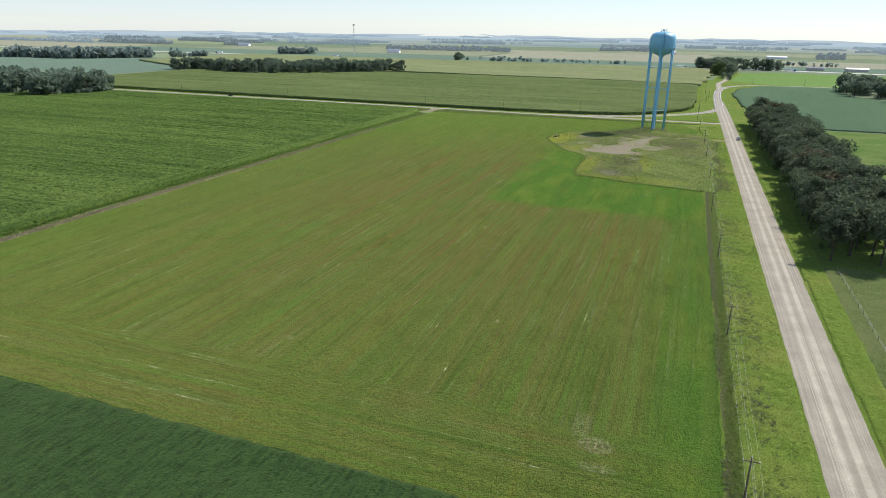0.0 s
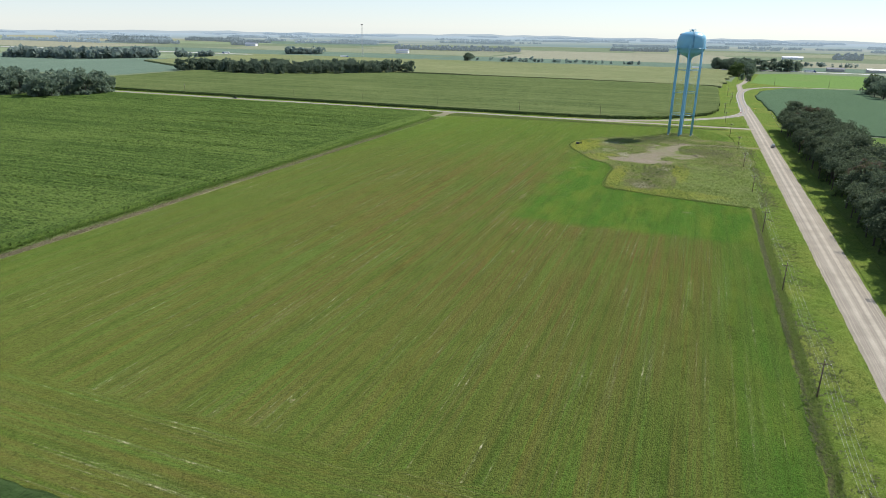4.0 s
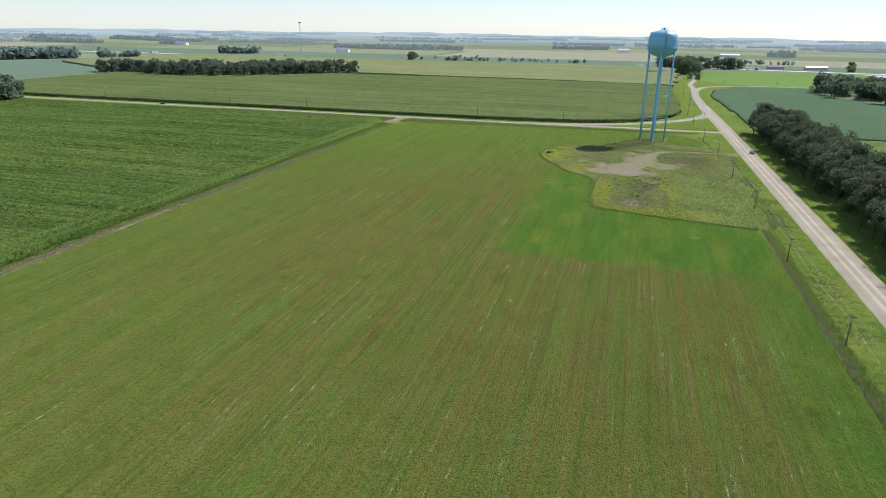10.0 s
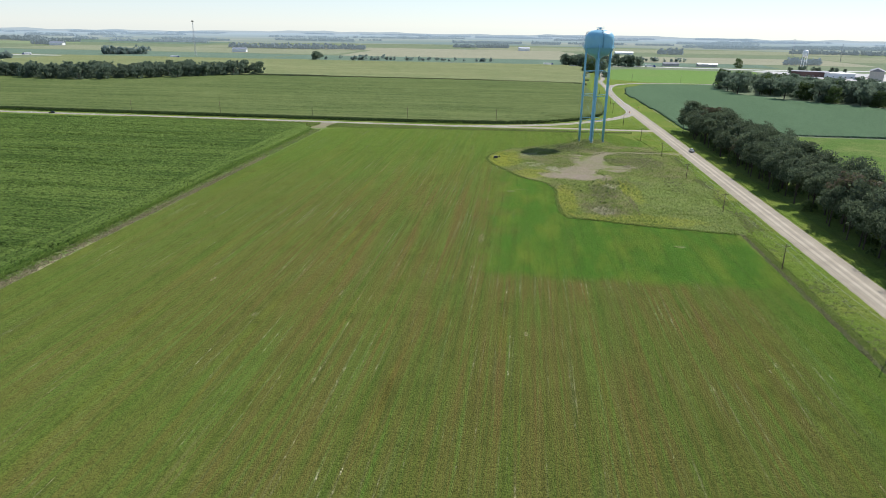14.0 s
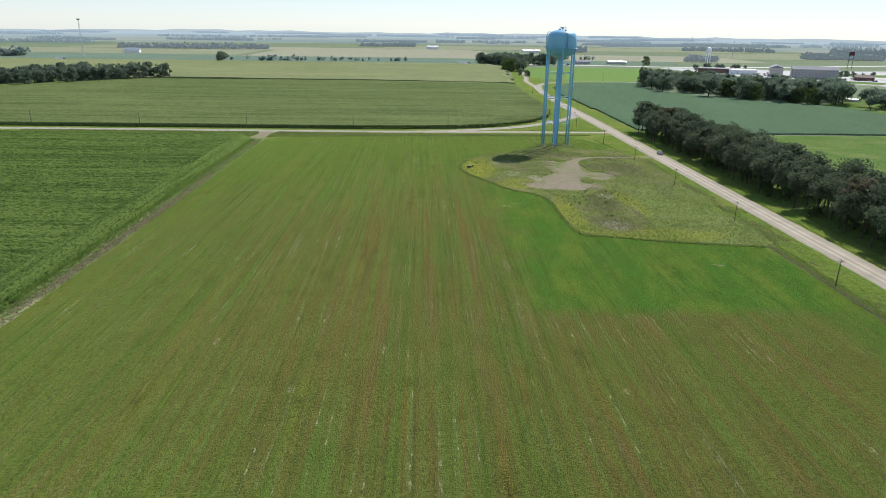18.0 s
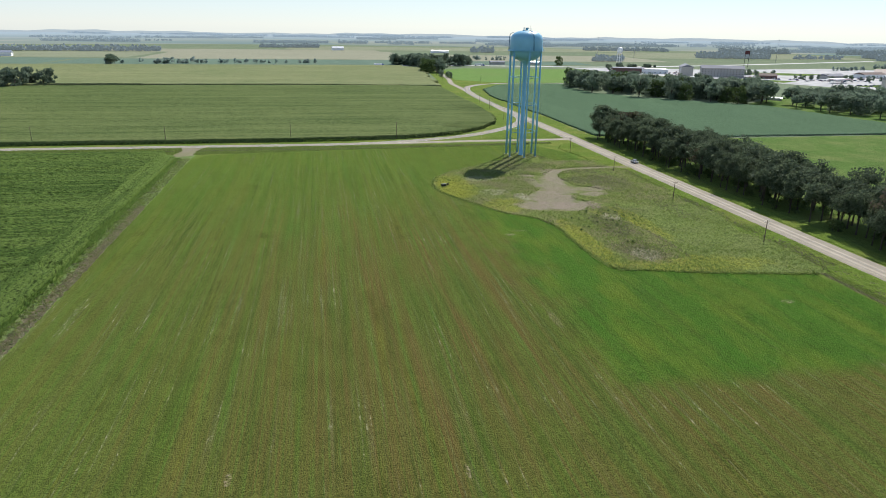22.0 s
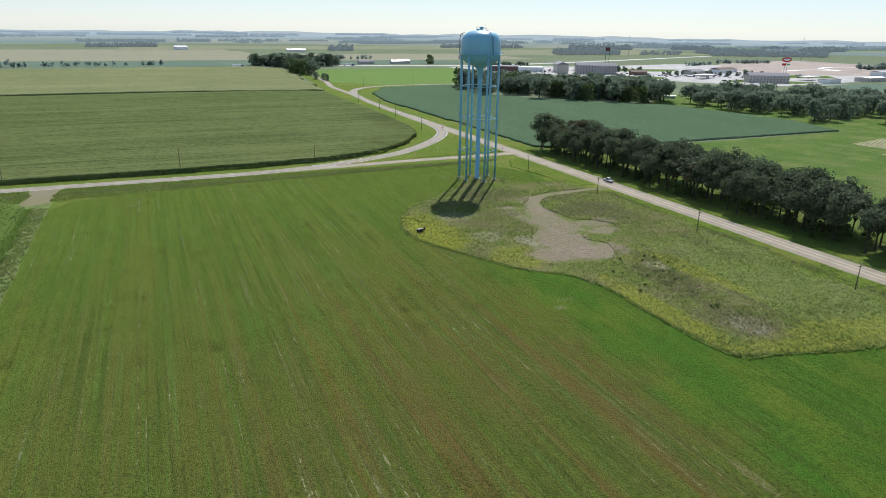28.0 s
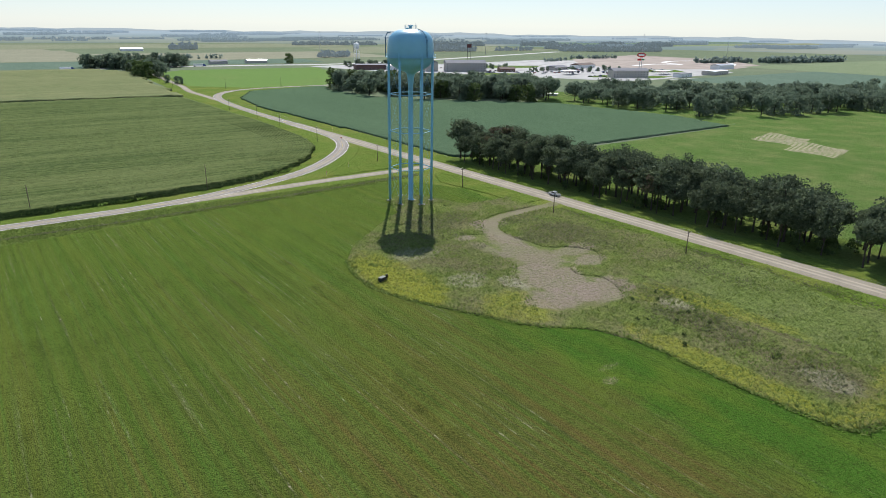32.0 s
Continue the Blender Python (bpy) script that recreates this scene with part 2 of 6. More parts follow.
# bare spots in the hay: centre, half widths across and along the rows, strength
SPOTS = [(49, 26, 3.0, 2.2, 0.7), (46, 31, 1.6, 4, 0.4), (50, 20, 3, 1.2, 0.5), (44, 211, 1.7, 1.1, 0.8), (-12, 277, 1.9, 1.2, 0.9), (-8, 281, 3.0, 1.0, 0.4), (-20, 210, 1.0, 5, 0.5), (-5, 140, 0.5, 0.9, 1.0),
         (20, 67, 0.5, 0.9, 1.0), (-20, 41, 0.5, 0.8, 1.0), (-90, 161, 0.5, 1.6, 0.9), (-113, 420, 1.6, 0.9, 0.7), (-70, 141, 0.5, 1.2, 1.0), (-53, 157, 0.4, 1.8, 0.9), (-44, 250, 0.5, 4, 0.4)]


def crop_material(name, dark, light, tip, row, axis=0, broad=0.02, grain=1.0):
    """A crop canopy in rows; axis 0: rows run along x, 1: along y."""
    m = Mat(name, 1.0, 0, 0.02)
    co = m.scaled(1.0 / row, 0.05) if axis else m.scaled(0.05, 1.0 / row)
    long = m.scaled(0.03, 0.004) if axis else m.scaled(0.004, 0.03)
    rows = m.noise(1.0, 2.0, 0.5, co)
    patch, drift, mid, fine = m.noise(broad, 4.0), m.noise(1.0, 4.0, 0.6, long), m.noise(0.30, 5.0, 0.65), m.noise(1.7 * grain, 4.0, 0.75)
    c = m.mix(m.ramp(fine, (0.36, 0.0), (0.62, 1.0)), dark, light)
    c = m.mix(m.ramp(rows, (0.4, 0.0), (0.62, 0.6)), c, tip)
    c = m.mix(m.ramp(patch, (0.38, 0.0), (0.68, 0.5)), c, tip)
    c = m.mix(m.ramp(drift, (0.50, 0.0), (0.66, 0.55)), c, tuple(k * 1.12 for k in tip))
    c = m.mix(m.ramp(mid, (0.3, 0.35), (0.52, 0.0)), c, dark)
    crisp = m.noise(0.95 * grain, 4.0, 0.75, m.scaled(0.4, 1.7) if not axis else m.scaled(1.7, 0.4))
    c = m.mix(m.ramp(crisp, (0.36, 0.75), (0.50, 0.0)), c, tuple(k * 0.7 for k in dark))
    c = m.mix(m.ramp(crisp, (0.56, 0.0), (0.70, 0.45)), c, tuple(k * 1.45 for k in tip))
    m.bump(fine, 1.0, 0.5 / grain)
    m.fuzz(0.12, (0.55, 0.65, 0.35))
    return m.color(c)


def corn_material(name, dark, light, tip, plant, stripe, side=None):
    """Standing corn: leafy plants, shade in their gaps painted dark, rows along x; side: the end rows east of this x
    run along y.
    """
    m = Mat(name, 1.0, 0, 0.03)
    x, y, _ = m.xyz()
    run = m.co
    if side is not None:
        turn = m.node("ShaderNodeCombineXYZ")
        m.put(turn.inputs[0], y), m.put(turn.inputs[1], x)
        end = m.step(m.math("ADD", x, m.math("MULTIPLY", m.noise(0.03, 2.0), 5.0)), side + 2.2, side + 2.6)
        run = m.mix(end, m.co, turn.outputs[0])
    leafy, gap = m.noise(plant, 5.0, 0.75), m.noise(plant * 0.62, 3.0, 0.7, m.scaled(0.75, 1.25, co=run))
    rows = m.noise(1.0, 3.0, 0.6, m.scaled(0.01, stripe, co=run))
    bands = m.noise(1.0, 4.0, 0.6, m.scaled(0.0035, 0.085, co=run))
    patch = m.noise(0.014, 4.0, 0.6)
    c = m.mix(m.ramp(leafy, (0.36, 0.0), (0.64, 1.0)), dark, light)
    c = m.mix(m.ramp(rows, (0.46, 0.0), (0.60, 0.65)), c, tip)
    c = m.mix(m.ramp(rows, (0.36, 0.55), (0.46, 0.0)), c, dark)
    c = m.mix(m.ramp(bands, (0.50, 0.0), (0.66, 0.55)), c, tip)
    c = m.mix(m.ramp(bands, (0.32, 0.40), (0.44, 0.0)), c, dark)
    c = m.mix(m.ramp(patch, (0.52, 0.0), (0.70, 0.45)), c, tip)
    if side is not None:
        c = m.mix(m.math("MULTIPLY", m.math("MULTIPLY", end, 0.45), m.step(y, 250, 400)), c, tuple(k * 1.35 for k in tip))
    # gaps between plants painted near-black for the shade in them
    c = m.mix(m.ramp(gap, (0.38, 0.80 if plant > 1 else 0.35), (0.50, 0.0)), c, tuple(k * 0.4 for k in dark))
    m.bump(m.math("ADD", leafy, gap if plant > 1 else rows), 1.0, 0.6)
    m.fuzz(0.10, (0.50, 0.62, 0.25), 0.35)
    return m.color(c)


def leaf_material(name, dark, light, brown=None, thin=0.35, each=0.5):
    m = Mat(name, 0.7, 0, 0.1)
    c = m.mix(m.island(), dark, light)
    c = m.mix(m.math("MULTIPLY", m.rand(), each), c, tuple(v * 0.6 for v in dark))
    if brown:
        c = m.mix(m.ramp(m.island(), (0.45, 0.0), (0.5, 0.8)), c, brown)
    tr = m.node("ShaderNodeBsdfTranslucent")
    m.put(tr.inputs[0], c)
    add = m.node("ShaderNodeMixShader", Fac=thin)
    m.t.links.new(m.b.outputs[0], add.inputs[1]), m.t.links.new(tr.outputs[0], add.inputs[2])
    m.t.links.new(add.outputs[0], m.t.nodes["Material Output"].inputs[0])
    return m.color(c)


def lot_material():
    """Weedy lot: yellowish margins, pale and brown thin patches, a smooth light green side."""
    m = Mat("weedy_lot", 1.0, 0, 0.02)
    x, y, _ = m.xyz()
    mid, tuft, fine, drift = m.noise(0.35, 5.0, 0.7), m.noise(1.1, 5.0, 0.7), m.noise(3.0, 4.0, 0.7), m.noise(0.07, 4.0, 0.6)
    wob = m.math("SUBTRACT", m.noise(0.16, 4.0, 0.65), 0.1)
    c = m.mix(m.ramp(mid, (0.34, 0.0), (0.64, 1.0)), (0.104, 0.146, 0.034), (0.180, 0.216, 0.062))
    c = m.mix(m.ramp(drift, (0.44, 0.0), (0.60, 0.70)), c, (0.185, 0.168, 0.088))
    side = m.math("MULTIPLY", m.step(m.math("ADD", x, m.math("MULTIPLY", wob, 8.0)), 38, 46), m.step(y, 318, 296))
    c = m.mix(m.math("MULTIPLY", side, 0.65), c, m.mix(m.ramp(tuft, (0.3, 0.0), (0.7, 1.0)), (0.128, 0.184, 0.048), (0.196, 0.248, 0.078)))
    for cx, cy, rx, ry, k, col in LOT_SPOTS:
        f = m.math("MULTIPLY", m.math("MULTIPLY", m.spot(cx, cy, rx, ry, wob), k), m.ramp(tuft, (0.32, 0.25), (0.6, 1.0)))
        c = m.mix(f, c, {"y": (0.235, 0.250, 0.034), "p": (0.40, 0.36, 0.28), "b": (0.125, 0.110, 0.066), "g": (0.285, 0.225, 0.185)}[col])
    feather = m.noise(1.0, 4.0, 0.7, m.scaled(3.2, 1.1, turn=35))
    # painted in: near-black shade between the weeds, pale highlights on blades
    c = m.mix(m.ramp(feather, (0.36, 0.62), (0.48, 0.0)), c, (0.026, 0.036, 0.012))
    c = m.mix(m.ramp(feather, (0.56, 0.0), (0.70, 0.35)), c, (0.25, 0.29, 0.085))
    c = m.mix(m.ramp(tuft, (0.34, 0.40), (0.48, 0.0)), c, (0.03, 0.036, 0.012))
    m.bump(m.math("ADD", tuft, m.math("MULTIPLY", fine, 0.5)), 1.0, 0.5)
    m.fuzz(0.10, (0.55, 0.62, 0.25), 0.35)
    return m.color(c)


# y: yellow-green, p: pale seeding, b: brown thin growth, g: gravelly
LOT_SPOTS = [(-17, 350, 8, 22, 0.8, "y"), (-3, 314, 9, 9, 0.7, "y"), (11, 266, 4, 24, 0.8, "y"), (34, 240, 24, 7, 0.7, "y"), (30, 300, 4, 5, 0.5, "y"), (24, 254, 8, 11, 0.9, "b"), (38, 301, 8, 6, 0.5, "b"), (50, 353, 15, 9, 0.75, "b"), (-19, 345, 6, 20, 0.7, "y"), (40, 284, 3, 20, 0.7, "y"), (24, 251, 4, 6, 0.45, "p"), (36.5, 290, 1.3, 14, 0.95, "y"), (31, 292, 3, 5, 0.8, "p"),
             (-2, 336, 6, 5, 0.6, "p"), (7, 327, 3, 5, 0.8, "p"), (27, 279, 6, 14, 0.9, "b"), (55, 345, 9, 20, 0.55, "b"), (26, 386, 14, 9, 0.6, "b"), (34, 414, 9, 7, 0.5, "b"), (36.8, 262, 0.9, 13, 1.0, "b"), (40.5, 300, 0.9, 12, 0.5, "b"), (43, 337, 9, 3.5, 0.75, "g"), (39, 328, 7, 3.5, 0.8, "g"), (9, 313, 8, 6, 0.95, "g"), (19, 322, 9, 14, 0.95, "g"), (24, 310, 10, 7, 0.95, "g"), (27, 342, 7, 15, 0.8, "g"), (20, 352, 3, 9, 0.6, "g"), (32, 360, 4, 11, 0.85, "g"), (21, 366, 4, 3, 0.9, "g"), (38, 374, 6, 5, 1.0, "g"), (8, 352, 12, 16, 0.5, "b"), (-2, 362, 8, 5, 0.4, "p"), (10, 380, 10, 8, 0.45, "b")]


def road_material(name, base, light, lane=True):
    """u runs across the road, v along it in metres."""
    m = Mat(name, 0.9, 0, 0.2)
    uv = m.uv()
    u, v, _ = m.xyz(uv)
    grit, stain = m.noise(4.0, 5.0, 0.7), m.noise(0.15, 5.0, 0.6)
    along = m.noise(1.0, 4.0, 0.6, m.scaled(26.0, 0.012, co=uv))
    c = m.mix(m.ramp(along, (0.35, 0.0), (0.65, 1.0)), base, light)
    c = m.mix(m.ramp(stain, (0.35, 0.45), (0.6, 0.0)), c, tuple(k * 0.7 for k in base))
    if lane:
        d = m.math("ABSOLUTE", m.math("SUBTRACT", m.math("ABSOLUTE", m.math("SUBTRACT", u, 0.5)), 0.13))
        track = m.step(d, 0.085, 0.03)
        c = m.mix(m.math("MULTIPLY", track, m.ramp(stain, (0.3, 0.3), (0.6, 0.75))), c, tuple(min(1, k * 1.35) for k in light))
    streak = m.noise(1.0, 3.0, 0.6, m.scaled(55.0, 0.01, co=uv))
    c = m.mix(m.ramp(streak, (0.56, 0.0), (0.66, 0.55)), c, tuple(min(1, k * 1.55) for k in light))
    c = m.mix(m.ramp(grit, (0.35, 0.35), (0.6, 0.0)), c, tuple(k * 0.6 for k in base))
    m.bump(grit, 0.5, 0.03)
    return m.color(c)


HAY = hay_material()
CORN_W = corn_material("corn_near", (0.024, 0.054, 0.011), (0.090, 0.146, 0.028), (0.122, 0.174, 0.040), 1.5, 0.55, -158)
CORN_N = corn_material("corn_far", (0.050, 0.078, 0.024), (0.106, 0.140, 0.040), (0.146, 0.170, 0.062), 0.9, 0.42)
SOY = crop_material("soy_near", (0.007, 0.022, 0.005), (0.028, 0.062, 0.013), (0.034, 0.068, 0.016), 0.76, 1, 0.05)
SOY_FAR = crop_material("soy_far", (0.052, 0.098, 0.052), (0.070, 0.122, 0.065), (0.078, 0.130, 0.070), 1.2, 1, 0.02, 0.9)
# seen only far off: base colour paled and blued to stand for haze
GROUND = grassy("hazed_open_country", (0.140, 0.178, 0.130), (0.175, 0.210, 0.150), (0.21, 0.225, 0.165), 0.1, 0.6, 0.2)
VERGE = grassy("verge", (0.080, 0.140, 0.022), (0.158, 0.226, 0.038), (0.215, 0.222, 0.055), 0.2, 0.60)
LOT = lot_material()
FENCEROW = grassy("fence_row_growth", (0.100, 0.086, 0.050), (0.185, 0.156, 0.096), (0.100, 0.140, 0.045), 0.3, 0.52, 1.6)
ROUGH = grassy("rough_field", (0.060, 0.092, 0.030), (0.115, 0.150, 0.055), (0.15, 0.15, 0.07), 0.2, 0.58, 0.8)
PASTURE = grassy("pasture", (0.060, 0.130, 0.028), (0.126, 0.222, 0.056), (0.200, 0.235, 0.085), 0.3, 0.55, 1.1)
ALFALFA = grassy("alfalfa", (0.115, 0.215, 0.056), (0.155, 0.262, 0.072), (0.165, 0.225, 0.075), 0.1, 0.66, 0.3)
STRIP = grassy("weed_strip", (0.115, 0.185, 0.058), (0.200, 0.265, 0.098), (0.26, 0.25, 0.14), 0.2, 0.60, 1.4)
DRYGRASS = grassy("dry_grass", (0.20, 0.21, 0.10), (0.38, 0.34, 0.20), (0.44, 0.37, 0.26), 0.15, 0.52, 1.4)
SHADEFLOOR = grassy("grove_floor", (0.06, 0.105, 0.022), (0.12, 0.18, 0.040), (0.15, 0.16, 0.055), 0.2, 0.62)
GRAVEL_ROAD = road_material("gravel_road", (0.250, 0.216, 0.165), (0.335, 0.295, 0.228))
ASPHALT = road_material("worn_asphalt", (0.23, 0.205, 0.17), (0.29, 0.26, 0.22))
PAINT_WHITE = plain("road_paint", (0.75, 0.75, 0.72), 0.6, vary=0.1)
PAINT_YELLOW = plain("yellow_paint", (0.60, 0.42, 0.08), 0.6, vary=0.1)
TANK_BLUE = plain("tank_blue", (0.185, 0.425, 0.560), 0.38, vary=0.06, scale=0.15, spec=0.5)
CONCRETE = plain("concrete", (0.30, 0.29, 0.27), 0.85, vary=0.15)
BARK = plain("bark", (0.055, 0.045, 0.035), 0.9, vary=0.35, scale=3.0)
OAK = leaf_material("oak_leaf", (0.066, 0.092, 0.050), (0.180, 0.220, 0.128), thin=0.40)
OAK_LIGHT = leaf_material("light_leaf", (0.062, 0.1, 0.032), (0.125, 0.17, 0.058), thin=0.35)
# far oak leaf: lighter and bluer than near oak, haze in the colour
HAZED_OAK = leaf_material("hazed_oak_leaf", (0.135, 0.184, 0.124), (0.212, 0.268, 0.184), thin=0.5)
OAK_BROWN = leaf_material("browning_leaf", (0.085, 0.095, 0.045), (0.150, 0.155, 0.080), (0.145, 0.112, 0.080))
# farther leaf still, distance haze mixed into its base colour
HAZED_LEAF = leaf_material("hazed_leaf", (0.190, 0.242, 0.212), (0.228, 0.282, 0.246), thin=0.5, each=0.0)
WEED = leaf_material("weed_leaf", (0.150, 0.210, 0.048), (0.240, 0.298, 0.090), thin=0.6, each=0.0)
WEED_DARK = leaf_material("dark_weed_leaf", (0.150, 0.170, 0.078), (0.235, 0.245, 0.125), thin=0.6, each=0.0)
WEED_PALE = leaf_material("seeding_weed_leaf", (0.22, 0.2, 0.11), (0.4, 0.34, 0.22), thin=0.55, each=0.0)
CORN_LEAF = leaf_material("corn_leaf", (0.12, 0.20, 0.04), (0.22, 0.31, 0.08), thin=0.6, each=0.0)
POLE_WOOD = plain("weathered_pole", (0.13, 0.10, 0.075), 0.9, vary=0.25)
WIRE = plain("wire", (0.34, 0.35, 0.35), 0.5, 0.2)
STEEL = plain("galvanised_steel", (0.45, 0.46, 0.47), 0.45, 0.7)
DARK = plain("dark_parts", (0.02, 0.02, 0.022), 0.5)
WHITE = plain("white_paint", (0.78, 0.78, 0.76), 0.5, vary=0.05)
PICKUP = plain("pickup_paint", (0.46, 0.46, 0.45), 0.35, 0.3, vary=0.04)
GLASS_DARK = plain("car_glass", (0.015, 0.018, 0.02), 0.1, vary=0.02, spec=0.6)
RED = plain("red_paint", (0.45, 0.03, 0.03), 0.5, vary=0.08)
DIRT = grassy("bare_gravel", (0.22, 0.178, 0.142), (0.29, 0.238, 0.195), (0.20, 0.195, 0.10), 0.06, 0.5, 1.0)


# ---------------------------------------------------------------- mesh tools
def part(name, mesh, material, parent=None, label=""):
    """Links a bmesh or a mesh as one object, under a thing or a part."""
    if isinstance(mesh, bmesh.types.BMesh):
        bm, mesh = mesh, bpy.data.meshes.new(name)
        bm.to_mesh(mesh)
        bm.free()
    if material and not mesh.materials:
        mesh.materials.append(material)
    ob = new(name, mesh)
    ob.parent = parent
    if label:
        ob["label"] = label
    return ob


def thing(name, label, category, m=None, group="", kind=""):
    ob = tagged(new(name), label, category, group, kind)
    if m is not None:
        ob.matrix_world = m
    return ob


def arrays(name, verts, faces, smooth=False):
    """A mesh from numpy arrays; faces all have the same number of corners."""
    verts, faces = np.asarray(verts, np.float32), np.asarray(faces, np.int32)
    me = bpy.data.meshes.new(name)
    me.vertices.add(len(verts))
    me.vertices.foreach_set("co", verts.ravel())
    n, k = faces.shape
    me.loops.add(n * k)
    me.loops.foreach_set("vertex_index", faces.ravel())
    me.polygons.add(n)
    me.polygons.foreach_set("loop_start", np.arange(0, n * k, k, dtype=np.int32))
    if smooth:
        me.polygons.foreach_set("use_smooth", np.ones(n, bool))
    me.update(calc_edges=True)
    return me


def box(bm, lo, hi, bevel=0.0):
    r = bmesh.ops.create_cube(bm, size=1)["verts"]
    c, d = (Vector(lo) + Vector(hi)) / 2, Vector(hi) - Vector(lo)
    for v in r:
        v.co = Vector((v.co.x * d.x, v.co.y * d.y, v.co.z * d.z)) + c
    if bevel:
        e = list({e for v in r for e in v.link_edges})
        bmesh.ops.bevel(bm, geom=e, offset=bevel, segments=2, affect="EDGES", profile=0.5)
    return bm


def boxes(*pairs, bevel=0.0):
    bm = bmesh.new()
    for lo, hi in pairs:
        box(bm, lo, hi, bevel)
    return bm


def tube(bm, pts, radii, sides=8, cap=True):
    """A round tube through points, with a radius at each."""
    rings, prev = [], None
    pts = [Vector(p) for p in pts]
    for i, p in enumerate(pts):
        d = (pts[min(i + 1, len(pts) - 1)] - pts[max(i - 1, 0)]).normalized()
        side = d.orthogonal().normalized() if prev is None else (prev - d * prev.dot(d)).normalized()
        prev = side
        up = d.cross(side)
        r = radii[i] if isinstance(radii, (list, tuple)) else radii
        rings.append([bm.verts.new(p + r * (side * math.cos(a) + up * math.sin(a))) for a in (2 * math.pi * k / sides for k in range(sides))])
    for a, b in zip(rings, rings[1:]):
        for k in range(sides):
            f = bm.faces.new((a[k], a[(k + 1) % sides], b[(k + 1) % sides], b[k]))
            f.smooth = sides > 5
    if cap:
        bm.faces.new(rings[0][::-1]), bm.faces.new(rings[-1])
    return bm


def lathe(bm, profile, sides=48):
    """Turns (radius, z) pairs round z; a radius of 0 closes the end."""
    rings = []
    for r, z in profile:
        rings.append([bm.verts.new((0, 0, z))] if r == 0 else [bm.verts.new((r * math.cos(2 * math.pi * k / sides), r * math.sin(2 * math.pi * k / sides), z)) for k in range(sides)])
    for a, b in zip(rings, rings[1:]):
        for k in range(sides):
            q = [a[k % len(a)], a[(k + 1) % len(a)], b[(k + 1) % len(b)], b[k % len(b)]]
            f = bm.faces.new(list(dict.fromkeys(q)))
            f.smooth = True
    return bm


def ragged(pts, step=4.0, wob=0.6, seed=0):
    """A polygon's outline cut into short steps and made uneven."""
    out, rng = [], random.Random(seed)
    for i, a in enumerate(pts):
        b = pts[(i + 1) % len(pts)]
        n = max(1, int(math.dist(a, b) / step))
        for k in range(n):
            f = k / n
            out.append((a[0] + (b[0] - a[0]) * f + rng.uniform(-wob, wob), a[1] + (b[1] - a[1]) * f + rng.uniform(-wob, wob)))
    return out


def curve(pts, n=8, closed=False):
    """Catmull-Rom through plan points."""
    p = [Vector(q) for q in pts]
    out = []
    last = len(p) if closed else len(p) - 1
    for i in range(last):
        a, b, c, d = (p[(i + k) % len(p)] if closed else p[min(max(i + k, 0), len(p) - 1)] for k in (-1, 0, 1, 2))
        for k in range(n):
            t = k / n
            out.append(0.5 * (2 * b + (c - a) * t + (2 * a - 5 * b + 4 * c - d) * t * t + (3 * b - a - 3 * c + d) * t ** 3))
    if not closed:
        out.append(p[-1])
    return [(v.x, v.y) for v in out]


def sheet(name, pts, z, material, label, category, kind="structure", step=4.0, wob=0.5, seed=0):
    bm = bmesh.new()
    f = bm.faces.new([bm.verts.new((x, y, z)) for x, y in ragged(pts, step, wob, seed)])
    f.normal_update()
    if f.normal.z < 0:
        bmesh.ops.reverse_faces(bm, faces=[f])
    bmesh.ops.triangulate(bm, faces=bm.faces[:])
    return tagged(part(name, bm, material), label, category, kind=kind)


def ribbon(pts, left, right, z, wob=0.0, seed=0, crown=0.0):
    """A strip along plan points, from left to right of them in metres, with u across and v along."""
    rng = random.Random(seed)
    p = [Vector((*q, 0)) for q in pts]
    cols = 5
    verts, uvs, v = [], [], 0.0
    for i, q in enumerate(p):
        d = (p[min(i + 1, len(p) - 1)] - p[max(i - 1, 0)]).normalized()
        n = Vector((-d.y, d.x, 0))
        v += (q - p[i - 1]).length if i else 0
        for k in range(cols):
            u = k / (cols - 1)
            w = left * (1 - u) - right * u + (rng.uniform(-wob, wob) if k in (0, cols - 1) else 0)
            w0 = q + n * w
            verts.append((w0.x, w0.y, z + crown * (1 - (2 * u - 1) ** 2)))
            uvs.append((u, v))
    faces = [(i * cols + k, i * cols + k + 1, (i + 1) * cols + k + 1, (i + 1) * cols + k) for i in range(len(p) - 1) for k in range(cols - 1)]
    faces = [f[::-1] for f in faces] if left > -right else faces
    me = arrays("strip", verts, faces)
    layer = me.uv_layers.new(name="UVMap")
    flat = np.array([uvs[c] for f in faces for c in f], np.float32)
    layer.data.foreach_set("uv", flat.ravel())
    if me.polygons[0].normal.z < 0:
        me.flip_normals()
    return me


def inside(x, y, poly):
    """Which of the points lie inside a polygon."""
    x, y = np.asarray(x), np.asarray(y)
    hit = np.zeros(x.shape, bool)
    for (x0, y0), (x1, y1) in zip(poly, poly[1:] + poly[:1]):
        if y0 != y1:
            hit ^= ((y0 > y) != (y1 > y)) & (x < (x1 - x0) * (y - y0) / (y1 - y0) + x0)
    return hit


def wobble(x, y, scale, seed):
    """Cheap smooth noise from a few sines, about -1 to 1."""
    rng = np.random.RandomState(seed)
    out = 0
    for k in range(6):
        a, s = rng.uniform(0, 2 * np.pi), scale * rng.uniform(0.6, 1.8)
        out = out + np.sin((np.cos(a) * x + np.sin(a) * y) * s + rng.uniform(0, 6.28))
    return out / 3.0


